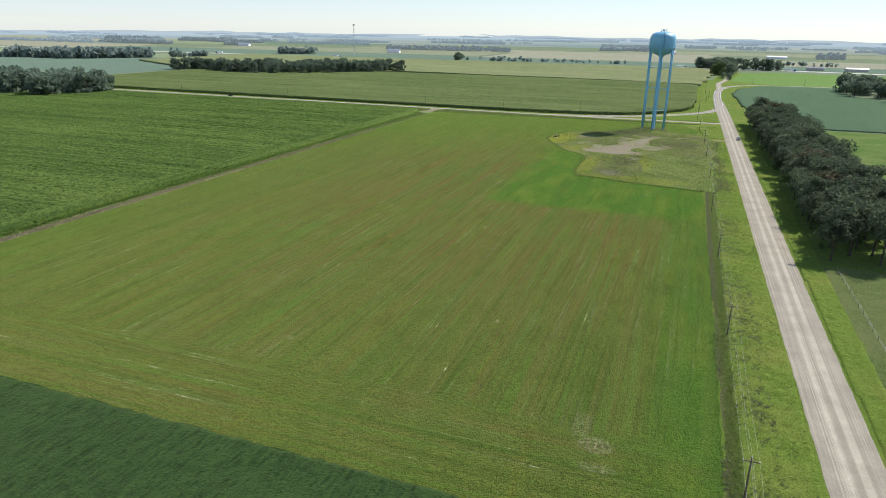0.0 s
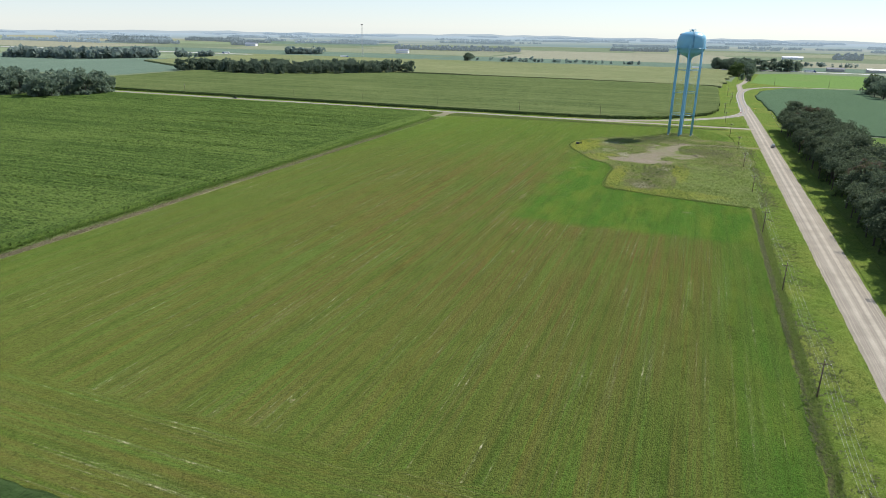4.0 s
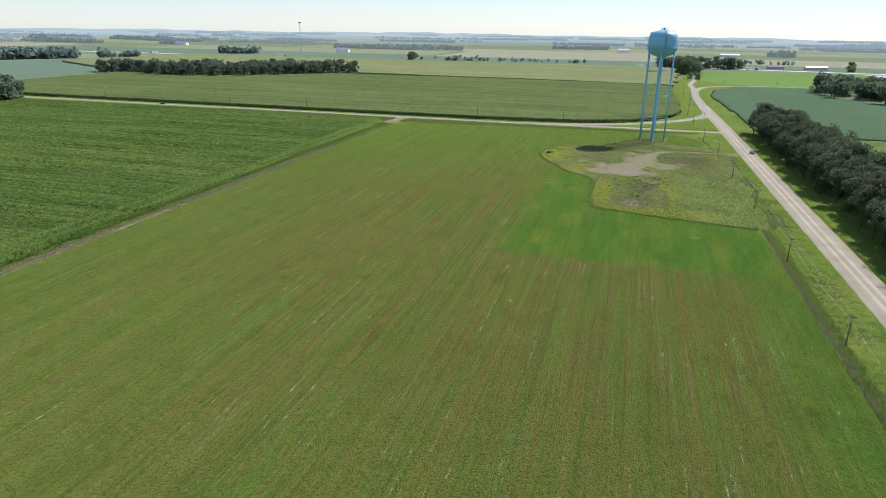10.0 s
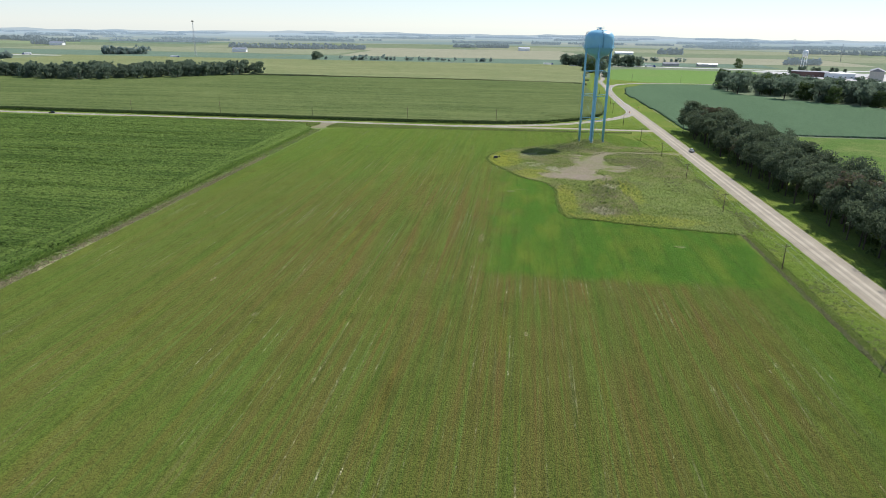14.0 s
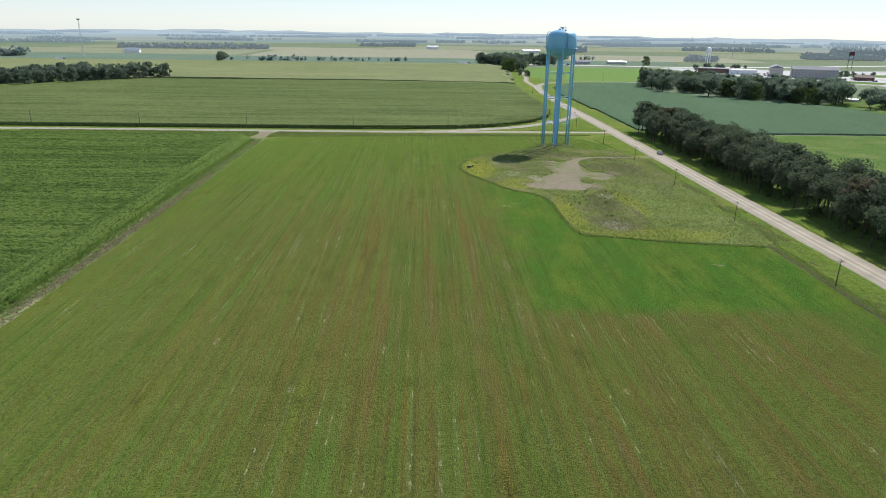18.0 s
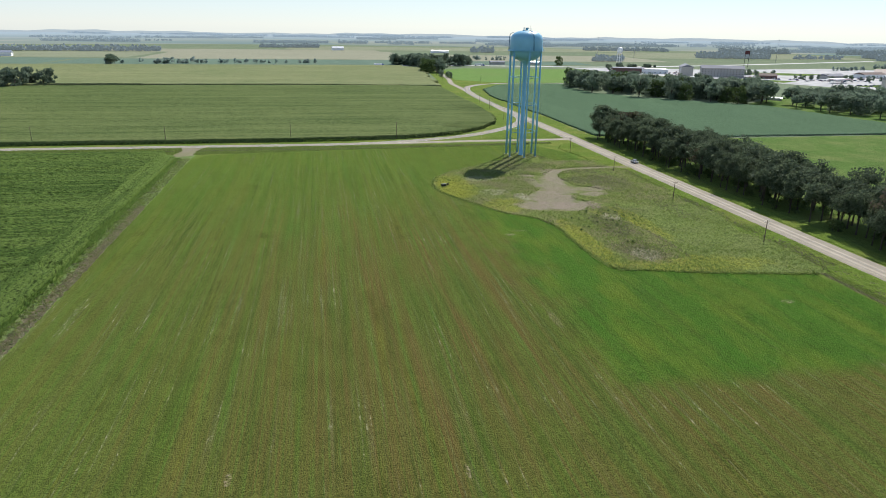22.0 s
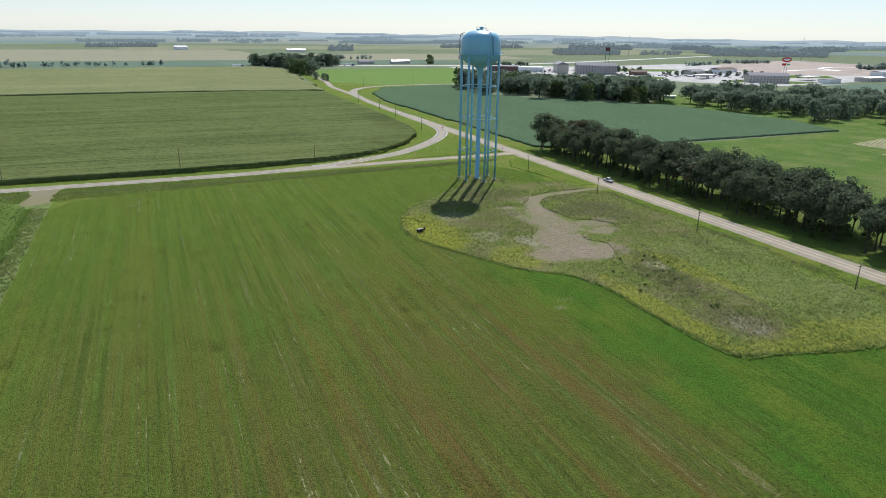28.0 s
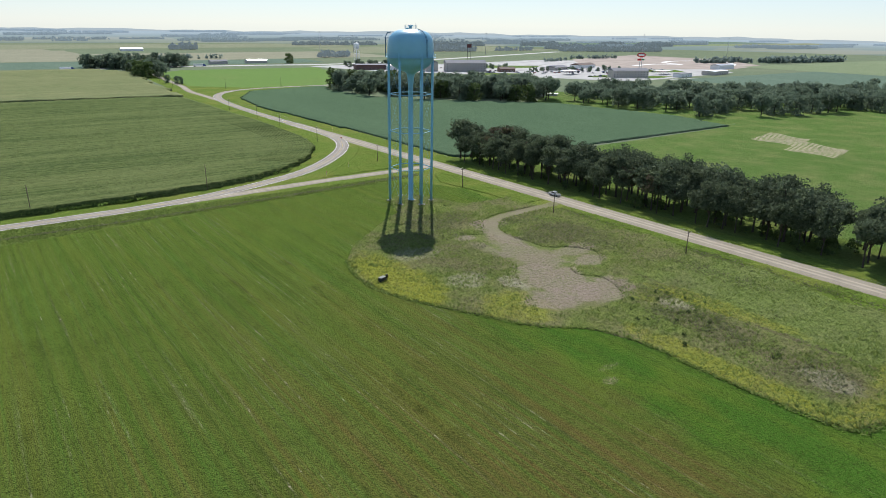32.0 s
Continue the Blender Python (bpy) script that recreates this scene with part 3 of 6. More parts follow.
def canopy(name, poly, cell, height, rough, material, label, category, seed, rowdir=0, thin=0.0, hole=None):
    """A standing crop: an uneven top with real sides down to the ground."""
    rng = np.random.RandomState(seed)
    px, py = [p[0] for p in poly], [p[1] for p in poly]
    cx, cy = cell
    gx, gy = np.arange(min(px), max(px) + cx, cx), np.arange(min(py), max(py) + cy, cy)
    X, Y = np.meshgrid(gx, gy, indexing="ij")
    nx, ny = X.shape
    in_cell = inside(X[:-1, :-1] + cx / 2, Y[:-1, :-1] + cy / 2, poly)
    if hole is not None:
        in_cell &= ~inside(X[:-1, :-1] + cx / 2, Y[:-1, :-1] + cy / 2, hole)
    Xj, Yj = X + rng.uniform(-0.3, 0.3, X.shape) * cx, Y + rng.uniform(-0.3, 0.3, X.shape) * cy
    Z = height + rng.uniform(-rough, rough, X.shape) + 0.12 * wobble(X, Y, 0.05, seed)
    ridge = (np.arange(nx)[:, None] if rowdir else np.arange(ny)[None, :]) % 2
    Z = Z - 0.35 * rough * ridge
    if thin:
        gap = wobble(X * 0.13, Y * 0.9, 0.35, seed + 1) + 0.5 * rng.uniform(-1, 1, X.shape) + 0.5 * wobble(X, Y, 0.025, seed + 2)
        Z = Z - np.where(gap > 1.15, thin * rng.uniform(0.5, 1.0, X.shape), 0.0)
    if height < 0.5 and rough > height * 0.9:
        full = np.pad(in_cell, 1)
        inner = full[:-1, :-1] & full[1:, :-1] & full[:-1, 1:] & full[1:, 1:]
        Z = np.where(inner, np.maximum(Z + 0.12 * wobble(X, Y, 0.9, seed + 5), 0.05), 0.045)
    idx = np.arange(nx * ny).reshape(nx, ny)
    top = np.stack([idx[:-1, :-1], idx[1:, :-1], idx[1:, 1:], idx[:-1, 1:]], -1)[in_cell]
    verts = np.stack([Xj, Yj, Z], -1).reshape(-1, 3)
    low = verts.copy()
    low[:, 2] = 0.0
    pad = np.pad(in_cell, 1)
    sides = []
    N = nx * ny
    for dx, dy, a, b in ((-1, 0, (0, 0), (0, 1)), (1, 0, (1, 1), (1, 0)), (0, -1, (1, 0), (0, 0)), (0, 1, (0, 1), (1, 1))):
        open_side = in_cell & ~pad[1 + dx:1 + dx + nx - 1, 1 + dy:1 + dy + ny - 1]
        i, j = np.nonzero(open_side)
        p, q = idx[i + a[0], j + a[1]], idx[i + b[0], j + b[1]]
        sides.append(np.stack([p + N, p, q, q + N], -1))
    faces = np.concatenate([top, *sides])
    used, inv = np.unique(faces.ravel(), return_inverse=True)
    me = arrays(name, np.concatenate([verts, low])[used], inv.reshape(-1, 4))
    return tagged(part(name, me, material), label, category, kind="stuff")


def quads(centres, size, rng, flat=0.0, tall=1.0):
    """A loose leaf-like quad at each centre, turned at random."""
    n = len(centres)
    a = rng.normal(size=(n, 3))
    a /= np.linalg.norm(a, axis=1, keepdims=True)
    b = rng.normal(size=(n, 3))
    b[:, 2] += flat
    b -= (a * b).sum(1, keepdims=True) * a
    b /= np.linalg.norm(b, axis=1, keepdims=True)
    s = (size * rng.uniform(0.6, 1.3, n))[:, None]
    a, b = a * s * 0.5, b * s * 0.5 * tall
    c = np.asarray(centres)
    v = np.stack([c - a - b * 0.6, c + a * 0.8 - b, c + a * 0.7 + b, c - a * 0.9 + b * 0.7], 1).reshape(-1, 3)
    return v, np.arange(4 * n).reshape(n, 4)


def tufts(name, places, height, material, label, category, seed, blades=3, width=0.35):
    """Weeds: upright, leaning blades in small sheaves, joined into one mesh."""
    rng = np.random.RandomState(seed)
    p = np.repeat(np.asarray(places, float), blades, axis=0)
    n = len(p)
    h = height * rng.uniform(0.5, 1.25, n)
    a = rng.uniform(0, 2 * np.pi, n)
    side = np.stack([np.cos(a), np.sin(a), 0 * a], -1) * (width * rng.uniform(0.6, 1.3, n))[:, None]
    lean = rng.normal(0, 0.75, (n, 3)) * h[:, None]
    lean[:, 2] = h
    p = p + rng.normal(0, width * 0.8, (n, 3)) * (1, 1, 0)
    v = np.stack([p - side * 0.5, p + side * 0.5, p + side * 0.75 + lean * 0.6, p - side * 0.1 + lean, p - side * 0.75 + lean * 0.55], 1).reshape(-1, 3)
    me = arrays(name, v, np.arange(5 * n).reshape(n, 5))
    return tagged(part(name, me, material), label, category, kind="stuff")


def scatter(poly, count, seed, keep=None):
    rng = np.random.RandomState(seed)
    px, py = [p[0] for p in poly], [p[1] for p in poly]
    x, y = rng.uniform(min(px), max(px), count * 3), rng.uniform(min(py), max(py), count * 3)
    ok = inside(x, y, poly)
    if keep is not None:
        ok &= keep(x, y, rng)
    x, y = x[ok][:count], y[ok][:count]
    return np.stack([x, y, 0 * x], -1)


# ---------------------------------------------------------------- ground, fields and roads
bm = bmesh.new()
R = 4990
ring = [bm.verts.new((R * math.cos(a), 300 + R * math.sin(a), 0)) for a in (2 * math.pi * k / 96 for k in range(96))]
bm.faces.new(ring)
tagged(part("ground", bm, GROUND), "flat open farmland ground reaching the horizon", "ground", kind="structure")

sheet("near_grass", [(-160, -200), (104, -200), (104, 620), (80, 900), (56, 900), (50, 560), (0, 490), (-160, 476)], 0.006, VERGE, "rough green grass between the fields and roads", "grass", step=20, seed=2)
FIELD = [(-140.3, 6), (30, 5.5), (69, 5), (68.6, 77), (68, 114), (67.2, 173), (67, 200), (66, 228), (37, 233), (18, 238), (9, 241), (7, 260), (7, 283), (3, 295), (-7, 304),
         (-17, 322), (-25, 339), (-26, 354), (-22, 368), (-15, 377), (10, 398), (30, 404), (48, 400), (62, 398), (64, 420), (55, 440), (44, 449), (-8, 449), (-54, 443), (-110, 439), (-134, 434), (-140.5, 420)]
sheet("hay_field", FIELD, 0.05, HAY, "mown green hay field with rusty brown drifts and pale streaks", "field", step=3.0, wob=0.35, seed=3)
LOTPOLY = [(-22, 368), (-26, 354), (-25, 339), (-17, 322), (-7, 304), (3, 295), (7, 283), (7, 260), (9, 241), (18, 238), (37, 233), (66, 228), (70, 228), (73, 250), (69, 270), (75, 292), (71, 310), (76, 330), (72, 350), (74, 372), (70, 388), (70, 400), (62, 399), (48, 401), (40, 425), (26, 424), (20, 405), (10, 399), (-15, 378)]
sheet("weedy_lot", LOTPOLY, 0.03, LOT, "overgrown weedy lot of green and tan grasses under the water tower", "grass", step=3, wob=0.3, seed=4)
sheet("roadside_verge", [(67, -160), (84, -160), (84, 475), (66, 452), (66, 398), (69, 300)], 0.018, VERGE, "bright green and yellowish roadside ditch grass", "grass", seed=5)
sheet("east_verge", [(91, -160), (99.4, -160), (99.4, 300), (99, 480), (104, 600), (84, 600)], 0.018, VERGE, "green grass verge between the road and the oak grove", "grass", seed=6)
sheet("east_field", [(99.5, -200), (420, -200), (420, 140), (125, 142), (99.5, 140)], 0.02, ROUGH, "rough pale green grass field beyond a fence line", "field", seed=7)
sheet("grove_floor", [(98, 141), (128, 141), (128, 478), (98, 478)], 0.025, SHADEFLOOR, "shaded green grass under the oak grove", "grass", seed=8)
sheet("pasture", [(127, 141), (420, 139), (900, 80), (900, 400), (640, 420), (520, 500), (420, 560), (356, 466), (216, 463), (127, 463)], 0.022, PASTURE, "light green grazed pasture", "field", seed=9)
sheet("grove_grass", [(346, 466), (362, 515), (351, 572), (342, 634), (330, 652), (420, 722), (660, 560), (720, 420), (520, 390), (420, 430)], 0.026, PASTURE, "light green grass under the open oak grove", "grass", seed=19)
sheet("weed_strip", [(-150, -150), (-140.4, -150), (-140.6, 425), (-140, 437), (-153, 437)], 0.03, STRIP, "strip of dry tan and green weeds between corn and hay", "grass", wob=0.5, seed=10)
sheet("dry_margin", [(-142.2, 40), (-140.5, 40), (-140.5, 165), (-141.2, 200), (-142.0, 165)], 0.045, DRYGRASS, "thin margin of dry tan grass beside the hay", "grass", step=2.0, wob=0.5, seed=71)
sheet("ditch_verge", [(-560, 443), (-150, 441), (-138, 434), (-54, 444), (44, 450), (66, 452), (84, 462), (10, 461), (-560, 460)], 0.014, VERGE, "long green ditch grass beside the crossroad", "grass", seed=11)
sheet("north_verge", [(-560, 465), (-20, 466), (20, 474), (60, 500), (84, 560), (86, 800), (80, 960), (62, 1000), (58, 640), (55, 545), (30, 505), (5, 487), (-30, 480), (-560, 478)], 0.014, VERGE, "bright green grass edging the curved road", "grass", seed=12)
sheet("lane_verge", [(84, 640), (104, 600), (98, 740), (108, 810), (140, 868), (232, 888), (241, 906), (150, 912), (104, 955), (128, 1170), (100, 1200), (80, 960), (86, 800)], 0.012, VERGE, "green grass round the road's bend and the lane", "grass", seed=18)
sheet("triangle_verge", [(16, 470), (82, 472), (85, 575), (76, 540), (56, 510), (34, 488)], 0.016, VERGE, "green grass triangle between three roads", "grass", seed=13)
sheet("soy_field_ground", [(-600, -320), (66, -320), (66, 6), (-600, 7)], 0.01, SOY, "dark soil and leaf under the soybeans", "field", seed=14)
sheet("bright_field", [(104, 955), (150, 912), (241, 906), (322, 965), (372, 1195), (170, 1212), (128, 1170)], 0.03, ALFALFA, "vivid green alfalfa field before the highway", "field", seed=15)
GRAVELPAD = curve([(86, 384.5), (78, 383.5), (63, 382.5), (50, 382), (40, 379), (34, 372), (29, 366), (22, 369), (20, 365), (24, 358), (19, 353), (18, 338), (12, 331), (5, 318), (0, 309), (5, 305), (12, 303.5), (22, 302), (28, 308), (31, 316), (27, 322),
                   (31, 328), (37, 323), (42, 326), (47, 333), (43, 340), (37, 344), (36, 352), (35, 360), (39, 370), (48, 376), (60, 377.5), (74, 378.5), (86, 378)], 3, True)
tagged(part("gravel_drive", ribbon(curve([(83.5, 381.4), (74, 381), (60, 380), (48, 378.5), (40, 374), (35, 366), (32, 356)], 8), 2.4, 2.4, 0.042, 0.5, 16, 0.0), DIRT), "worn gravel drive curving into the weedy lot", "gravel", kind="structure")
DRIVE = [(-152.5, 430.5), (-141.2, 434.5), (-141, 447), (-138.5, 459), (-151.5, 459), (-149.5, 448)]
sheet("field_drive", DRIVE, 0.04, DIRT, "short gravel field entrance off the road", "gravel", step=1.5, wob=0.4, seed=17)

MAIN = curve([(92.0, -400), (90.0, -100), (88.4, 50), (87.3, 150), (86.3, 250), (85.3, 350), (84.3, 450), (83.3, 540), (82.2, 600), (81.6, 640)], 40)
tagged(part("fence_row", ribbon(curve([(71.2, -120), (70.0, 30), (69.8, 77), (69.1, 114), (68.2, 173), (68.0, 228)], 24), 0.75, 0.75, 0.062, 0.35, 9, 0.10), FENCEROW), "strip of dry brown growth along the field's edge", "grass", kind="structure")
tagged(part("road", ribbon(MAIN, 4.9, 4.9, 0.03, 0.12, 1, 0.06), GRAVEL_ROAD), "straight pale gravel road with light wheel tracks", "road", kind="structure")
HIGH = curve([(-1500, 462), (-700, 462), (-300, 462.5), (-100, 462), (-50, 464), (-22, 470.5), (8, 482.3), (26, 493), (45, 510), (62, 530), (74, 551), (80, 575), (81.5, 610), (81.5, 660), (82, 715), (84, 765), (88, 805), (98, 845), (118, 876), (150, 895), (200, 901), (260, 899), (420, 905), (560, 900)], 10)
tagged(part("paved_road", ribbon(HIGH, 3.8, 3.8, 0.05, 0.1, 2, 0.05), ASPHALT), "worn grey two-lane paved road sweeping through a curve", "road", kind="structure")
for k, off in enumerate((3.25, -3.25)):
    part("edge_line", ribbon(HIGH, off + 0.09, -off + 0.09, 0.075), PAINT_WHITE, bpy.data.objects["paved_road"], "white painted edge line")
part("centre_line", ribbon(HIGH, 0.07, 0.07, 0.107), PAINT_YELLOW, bpy.data.objects["paved_road"], "yellow painted centre line")
tagged(part("gravel_spur", ribbon(curve([(-45, 463.5), (-15, 465), (20, 467), (60, 467.5), (83, 468.5)], 8), 3.3, 3.3, 0.04, 0.25, 3, 0.04), GRAVEL_ROAD), "pale gravel spur road joining the two roads", "road", kind="structure")
tagged(part("gravel_lane", ribbon(curve([(86, 800), (87, 860), (88, 900), (97, 960), (105, 1050), (112, 1150)], 8), 3.2, 3.2, 0.04, 0.3, 4), GRAVEL_ROAD), "gravel lane running on north past the bend", "road", kind="structure")
INTER = curve([(-2600, 1180), (-1600, 1235), (-800, 1255), (-50, 1268), (150, 1292), (300, 1280), (450, 1265), (700, 1330), (1300, 1560)], 10)
tagged(part("highway", ribbon(INTER, 10, 10, 0.05, 0.2, 5), plain("pale_concrete_road", (0.50, 0.48, 0.44), 0.85, vary=0.1)), "pale concrete highway crossing the fields", "road", kind="structure")

# ---------------------------------------------------------------- crops
CORNW = [(-560, 110), (-300, 20), (-147.3, 0), (-147.2, 200), (-148, 424), (-154, 430), (-157, 441), (-540, 441)]
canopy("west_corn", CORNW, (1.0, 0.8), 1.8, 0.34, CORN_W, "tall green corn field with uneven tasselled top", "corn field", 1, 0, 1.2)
CORNN = [(-640, 474), (-100, 474), (-60, 476), (-30, 478.5), (-8, 484), (14, 495), (36, 516), (51, 541), (58, 568), (61, 640), (62, 825), (40, 838), (-80, 850), (-380, 842), (-640, 730)]
canopy("north_corn", CORNN, (1.9, 1.5), 2.4, 0.22, CORN_N, "wide green corn field beyond the crossroad", "corn field", 2, 0)
SOYS = [(-420, -140), (64, -140), (64, 5), (-420, 6)]
canopy("near_soybeans", SOYS, (0.76, 0.9), 0.8, 0.14, SOY, "dark green soybeans in close rows", "soybean field", 3, 1)
BEANS = [(102, 600), (103, 482), (127, 468), (216, 467), (344, 468), (359, 518), (348, 572), (339, 632), (257, 708), (221, 764), (216, 845), (232, 888), (140, 868), (108, 810), (98, 740)]
canopy("north_soybeans", BEANS, (2.6, 2.6), 0.9, 0.12, SOY_FAR, "blue-green soybean field behind the oak grove", "soybean field", 4, 1)
TAN = crop_material("tasselled_corn", (0.098, 0.128, 0.050), (0.166, 0.195, 0.080), (0.225, 0.220, 0.106), 3.0, 0, 0.012)
canopy("tasselled_corn", [(-660, 760), (-360, 870), (-80, 862), (66, 842), (72, 980), (95, 1180), (60, 1250), (-900, 1236), (-900, 900)], (6, 5), 2.3, 0.25, TAN, "tan-topped corn field before the highway", "corn field", 5, 0)


# the end rows of the north corn follow its curved edge
EDGE = curve([(22, 502.5), (35.5, 516.5), (50.5, 541), (57.5, 568), (60.5, 610), (61, 680)], 9)
first = None
for k in range(11):
    off = 1.2 + 1.9 * k
    row = part("end_row", ribbon(EDGE, off + 0.55, -off + 0.55, 2.36, 0.14, 300 + k, 0.26), CORN_N, first)
    first = first or tagged(row, "curved end rows of the green corn field", "corn", kind="stuff")

# uneven turf on the road's shoulders and headlands
for k, poly in enumerate(([(71.5, -70), (84.2, -70), (80.9, 250), (79.6, 376), (75, 376), (74, 240), (71, 226)], [(95.0, -70), (99.3, -70), (99.3, 300), (98, 474), (89.9, 474), (91.6, 300)],
                          [(66, 388), (79.4, 388), (78.6, 453), (70, 452), (62, 436), (66, 410)], [(22, 473), (78.2, 474), (77.2, 540), (74, 530), (58, 508), (38, 488)])):
    canopy("rough_turf", poly, (0.6, 0.7), 0.24, 0.24, VERGE, "uneven tussocky green and yellowish verge grass", "grass", 60 + k, 0)


def edge_corn(name, a, b, count, seed):
    """The outer plants of a corn field: arching leaves along its edge."""
    rng = np.random.RandomState(seed)
    f = rng.uniform(0, 1, count)
    p = np.stack([a[0] + (b[0] - a[0]) * f, a[1] + (b[1] - a[1]) * f, 0 * f], -1) + rng.normal(0, 0.7, (count, 3)) * (1, 1, 0)
    return tufts(name, p, 1.25, CORN_LEAF, "outer row of leafy green corn plants", "corn", seed, 7, 0.2)


edge_corn("corn_edge", (-147.0, 0), (-147.6, 424), 3200, 21)
edge_corn("corn_edge", (-540, 474), (-60, 475.5), 2600, 22)
edge_corn("corn_edge", (-60, 475.5), (14, 494.5), 600, 23)
edge_corn("corn_edge", (14, 495), (56, 560), 800, 24)

# far patchwork of fields, crop colours lightened and blued for distance haze
HAZED_FARM = [crop_material("far_field", d, l, t, 4.0, k % 2, 0.006) for k, (d, l, t) in enumerate((
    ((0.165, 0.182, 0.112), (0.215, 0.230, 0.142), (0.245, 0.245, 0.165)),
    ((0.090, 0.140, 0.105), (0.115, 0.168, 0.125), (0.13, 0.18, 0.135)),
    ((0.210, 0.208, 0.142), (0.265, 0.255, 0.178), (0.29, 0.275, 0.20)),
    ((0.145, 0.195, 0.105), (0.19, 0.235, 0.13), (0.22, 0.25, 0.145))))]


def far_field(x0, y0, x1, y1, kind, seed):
    sheet("far_field", [(x0, y0), (x1, y0), (x1, y1), (x0, y1)], 0.06 + 0.004 * (seed % 200) / 2, HAZED_FARM[kind], ("pale tasselled corn field in the distance", "dark blue-green soybean field in the distance",
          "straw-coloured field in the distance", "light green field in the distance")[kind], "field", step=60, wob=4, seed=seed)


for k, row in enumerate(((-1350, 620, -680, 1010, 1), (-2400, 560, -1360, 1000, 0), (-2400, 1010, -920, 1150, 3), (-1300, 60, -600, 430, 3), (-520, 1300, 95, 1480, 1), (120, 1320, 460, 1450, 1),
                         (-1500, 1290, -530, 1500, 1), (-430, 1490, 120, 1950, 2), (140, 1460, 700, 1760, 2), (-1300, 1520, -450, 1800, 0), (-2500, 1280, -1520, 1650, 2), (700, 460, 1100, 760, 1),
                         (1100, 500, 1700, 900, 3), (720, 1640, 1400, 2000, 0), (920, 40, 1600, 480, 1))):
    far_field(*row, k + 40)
rng, count = random.Random(8), 60
y = 1820
while y < 2250:
    dy = rng.uniform(170, 420)
    x = -2.0 * y
    while x < 2.0 * y:
        dx = rng.uniform(300, 900)
        if rng.random() < 0.8 and math.hypot(max(abs(x), abs(x + dx)), y + dy - 300) < 4900 and not (-450 < x < 130 and y < 1960):
            count += 1
            far_field(x, y + 6, x + dx - 8, y + dy - 6, rng.choice((0, 0, 1, 2, 3)), count)
        x += dx
    y += dy

# ---------------------------------------------------------------- trees


def crown_mesh(seed, h, r, clumps, per, leaf, base=0.30):
    rng = np.random.RandomState(seed)
    c = rng.normal(size=(clumps, 3))
    c /= np.linalg.norm(c, axis=1, keepdims=True)
    c *= rng.uniform(0.45, 0.95, (clumps, 1))
    c[:, 2] = np.where(c[:, 2] < -0.3, c[:, 2] * 0.6, c[:, 2])
    mid, half = h * (1 + base) / 2, h * (1 - base) / 2
    c = c * (r, r, half * 0.92) + (0, 0, mid)
    if base < 0.12:
        # leafy to the ground: full skirts below, rounded above
        f, a, q = rng.uniform(0.06, 0.9, clumps), rng.uniform(0, 2 * np.pi, clumps), np.sqrt(rng.uniform(0.1, 1.0, clumps))
        wide = r * 0.95 * np.sqrt(np.clip(1 - ((f - 0.35) / 0.66) ** 2, 0.05, 1)) * q
        c = np.stack([np.cos(a) * wide, np.sin(a) * wide, f * h], -1)
    cr = r * rng.uniform(0.24, 0.42, clumps)
    d = rng.normal(size=(clumps, per, 3))
    d /= np.linalg.norm(d, axis=2, keepdims=True)
    d *= rng.uniform(0.55, 1.05, (clumps, per, 1))
    d[..., 2] *= 0.72
    p = (c[:, None] + d * cr[:, None, None]).reshape(-1, 3)
    v, f = quads(p, leaf, rng, 0.6)
    return arrays("crown", v, f), c


def trunk_mesh(seed, h, ends, thick, sides=7):
    rng = random.Random(seed)
    bm = bmesh.new()
    fork = h * rng.uniform(0.30, 0.40)
    lean = Vector((rng.uniform(-0.4, 0.4), rng.uniform(-0.4, 0.4), 0))
    tube(bm, [(0, 0, -0.1), (lean.x * 0.1, lean.y * 0.1, 0.5), lean * 0.5 + Vector((0, 0, fork * 0.6)), lean + Vector((0, 0, fork)), lean * 1.4 + Vector((0, 0, h * 0.7))],
         [thick * 1.5, thick, thick * 0.85, thick * 0.7, thick * 0.2], sides)
    for e in ends:
        e = Vector(e)
        s = lean * 0.8 + Vector((0, 0, fork * rng.uniform(0.75, 1.15)))
        m = s.lerp(e, 0.5) + Vector((0, 0, 0.06 * h))
        tube(bm, [s, m, e], [thick * 0.42, thick * 0.28, thick * 0.08], 5)
    me = bpy.data.meshes.new("trunk")
    bm.to_mesh(me)
    bm.free()
    return me


def tree_kind(seed, h, r, clumps, per, leaf, limbs, thick, base, material):
    """Crown and trunk meshes of one kind of tree, shared by all its copies."""
    crown, centres = crown_mesh(seed, h, r, clumps, per, leaf, base)
    crown.materials.append(material)
    trunk = trunk_mesh(seed, h, centres[:limbs], thick)
    trunk.materials.append(BARK)
    return crown, trunk, h


def plant(kind, x, y, height, turn, label, group, name="oak_tree", wide=1.0):
    crown, trunk, h = kind
    s = height / h
    ob = thing(name, label, "tree", Matrix.LocRotScale((x, y, 0), Euler((0, 0, turn)), (s * wide, s * wide, s)), group)
    part("trunk", trunk, None, ob)
    part("crown", crown, None, ob)


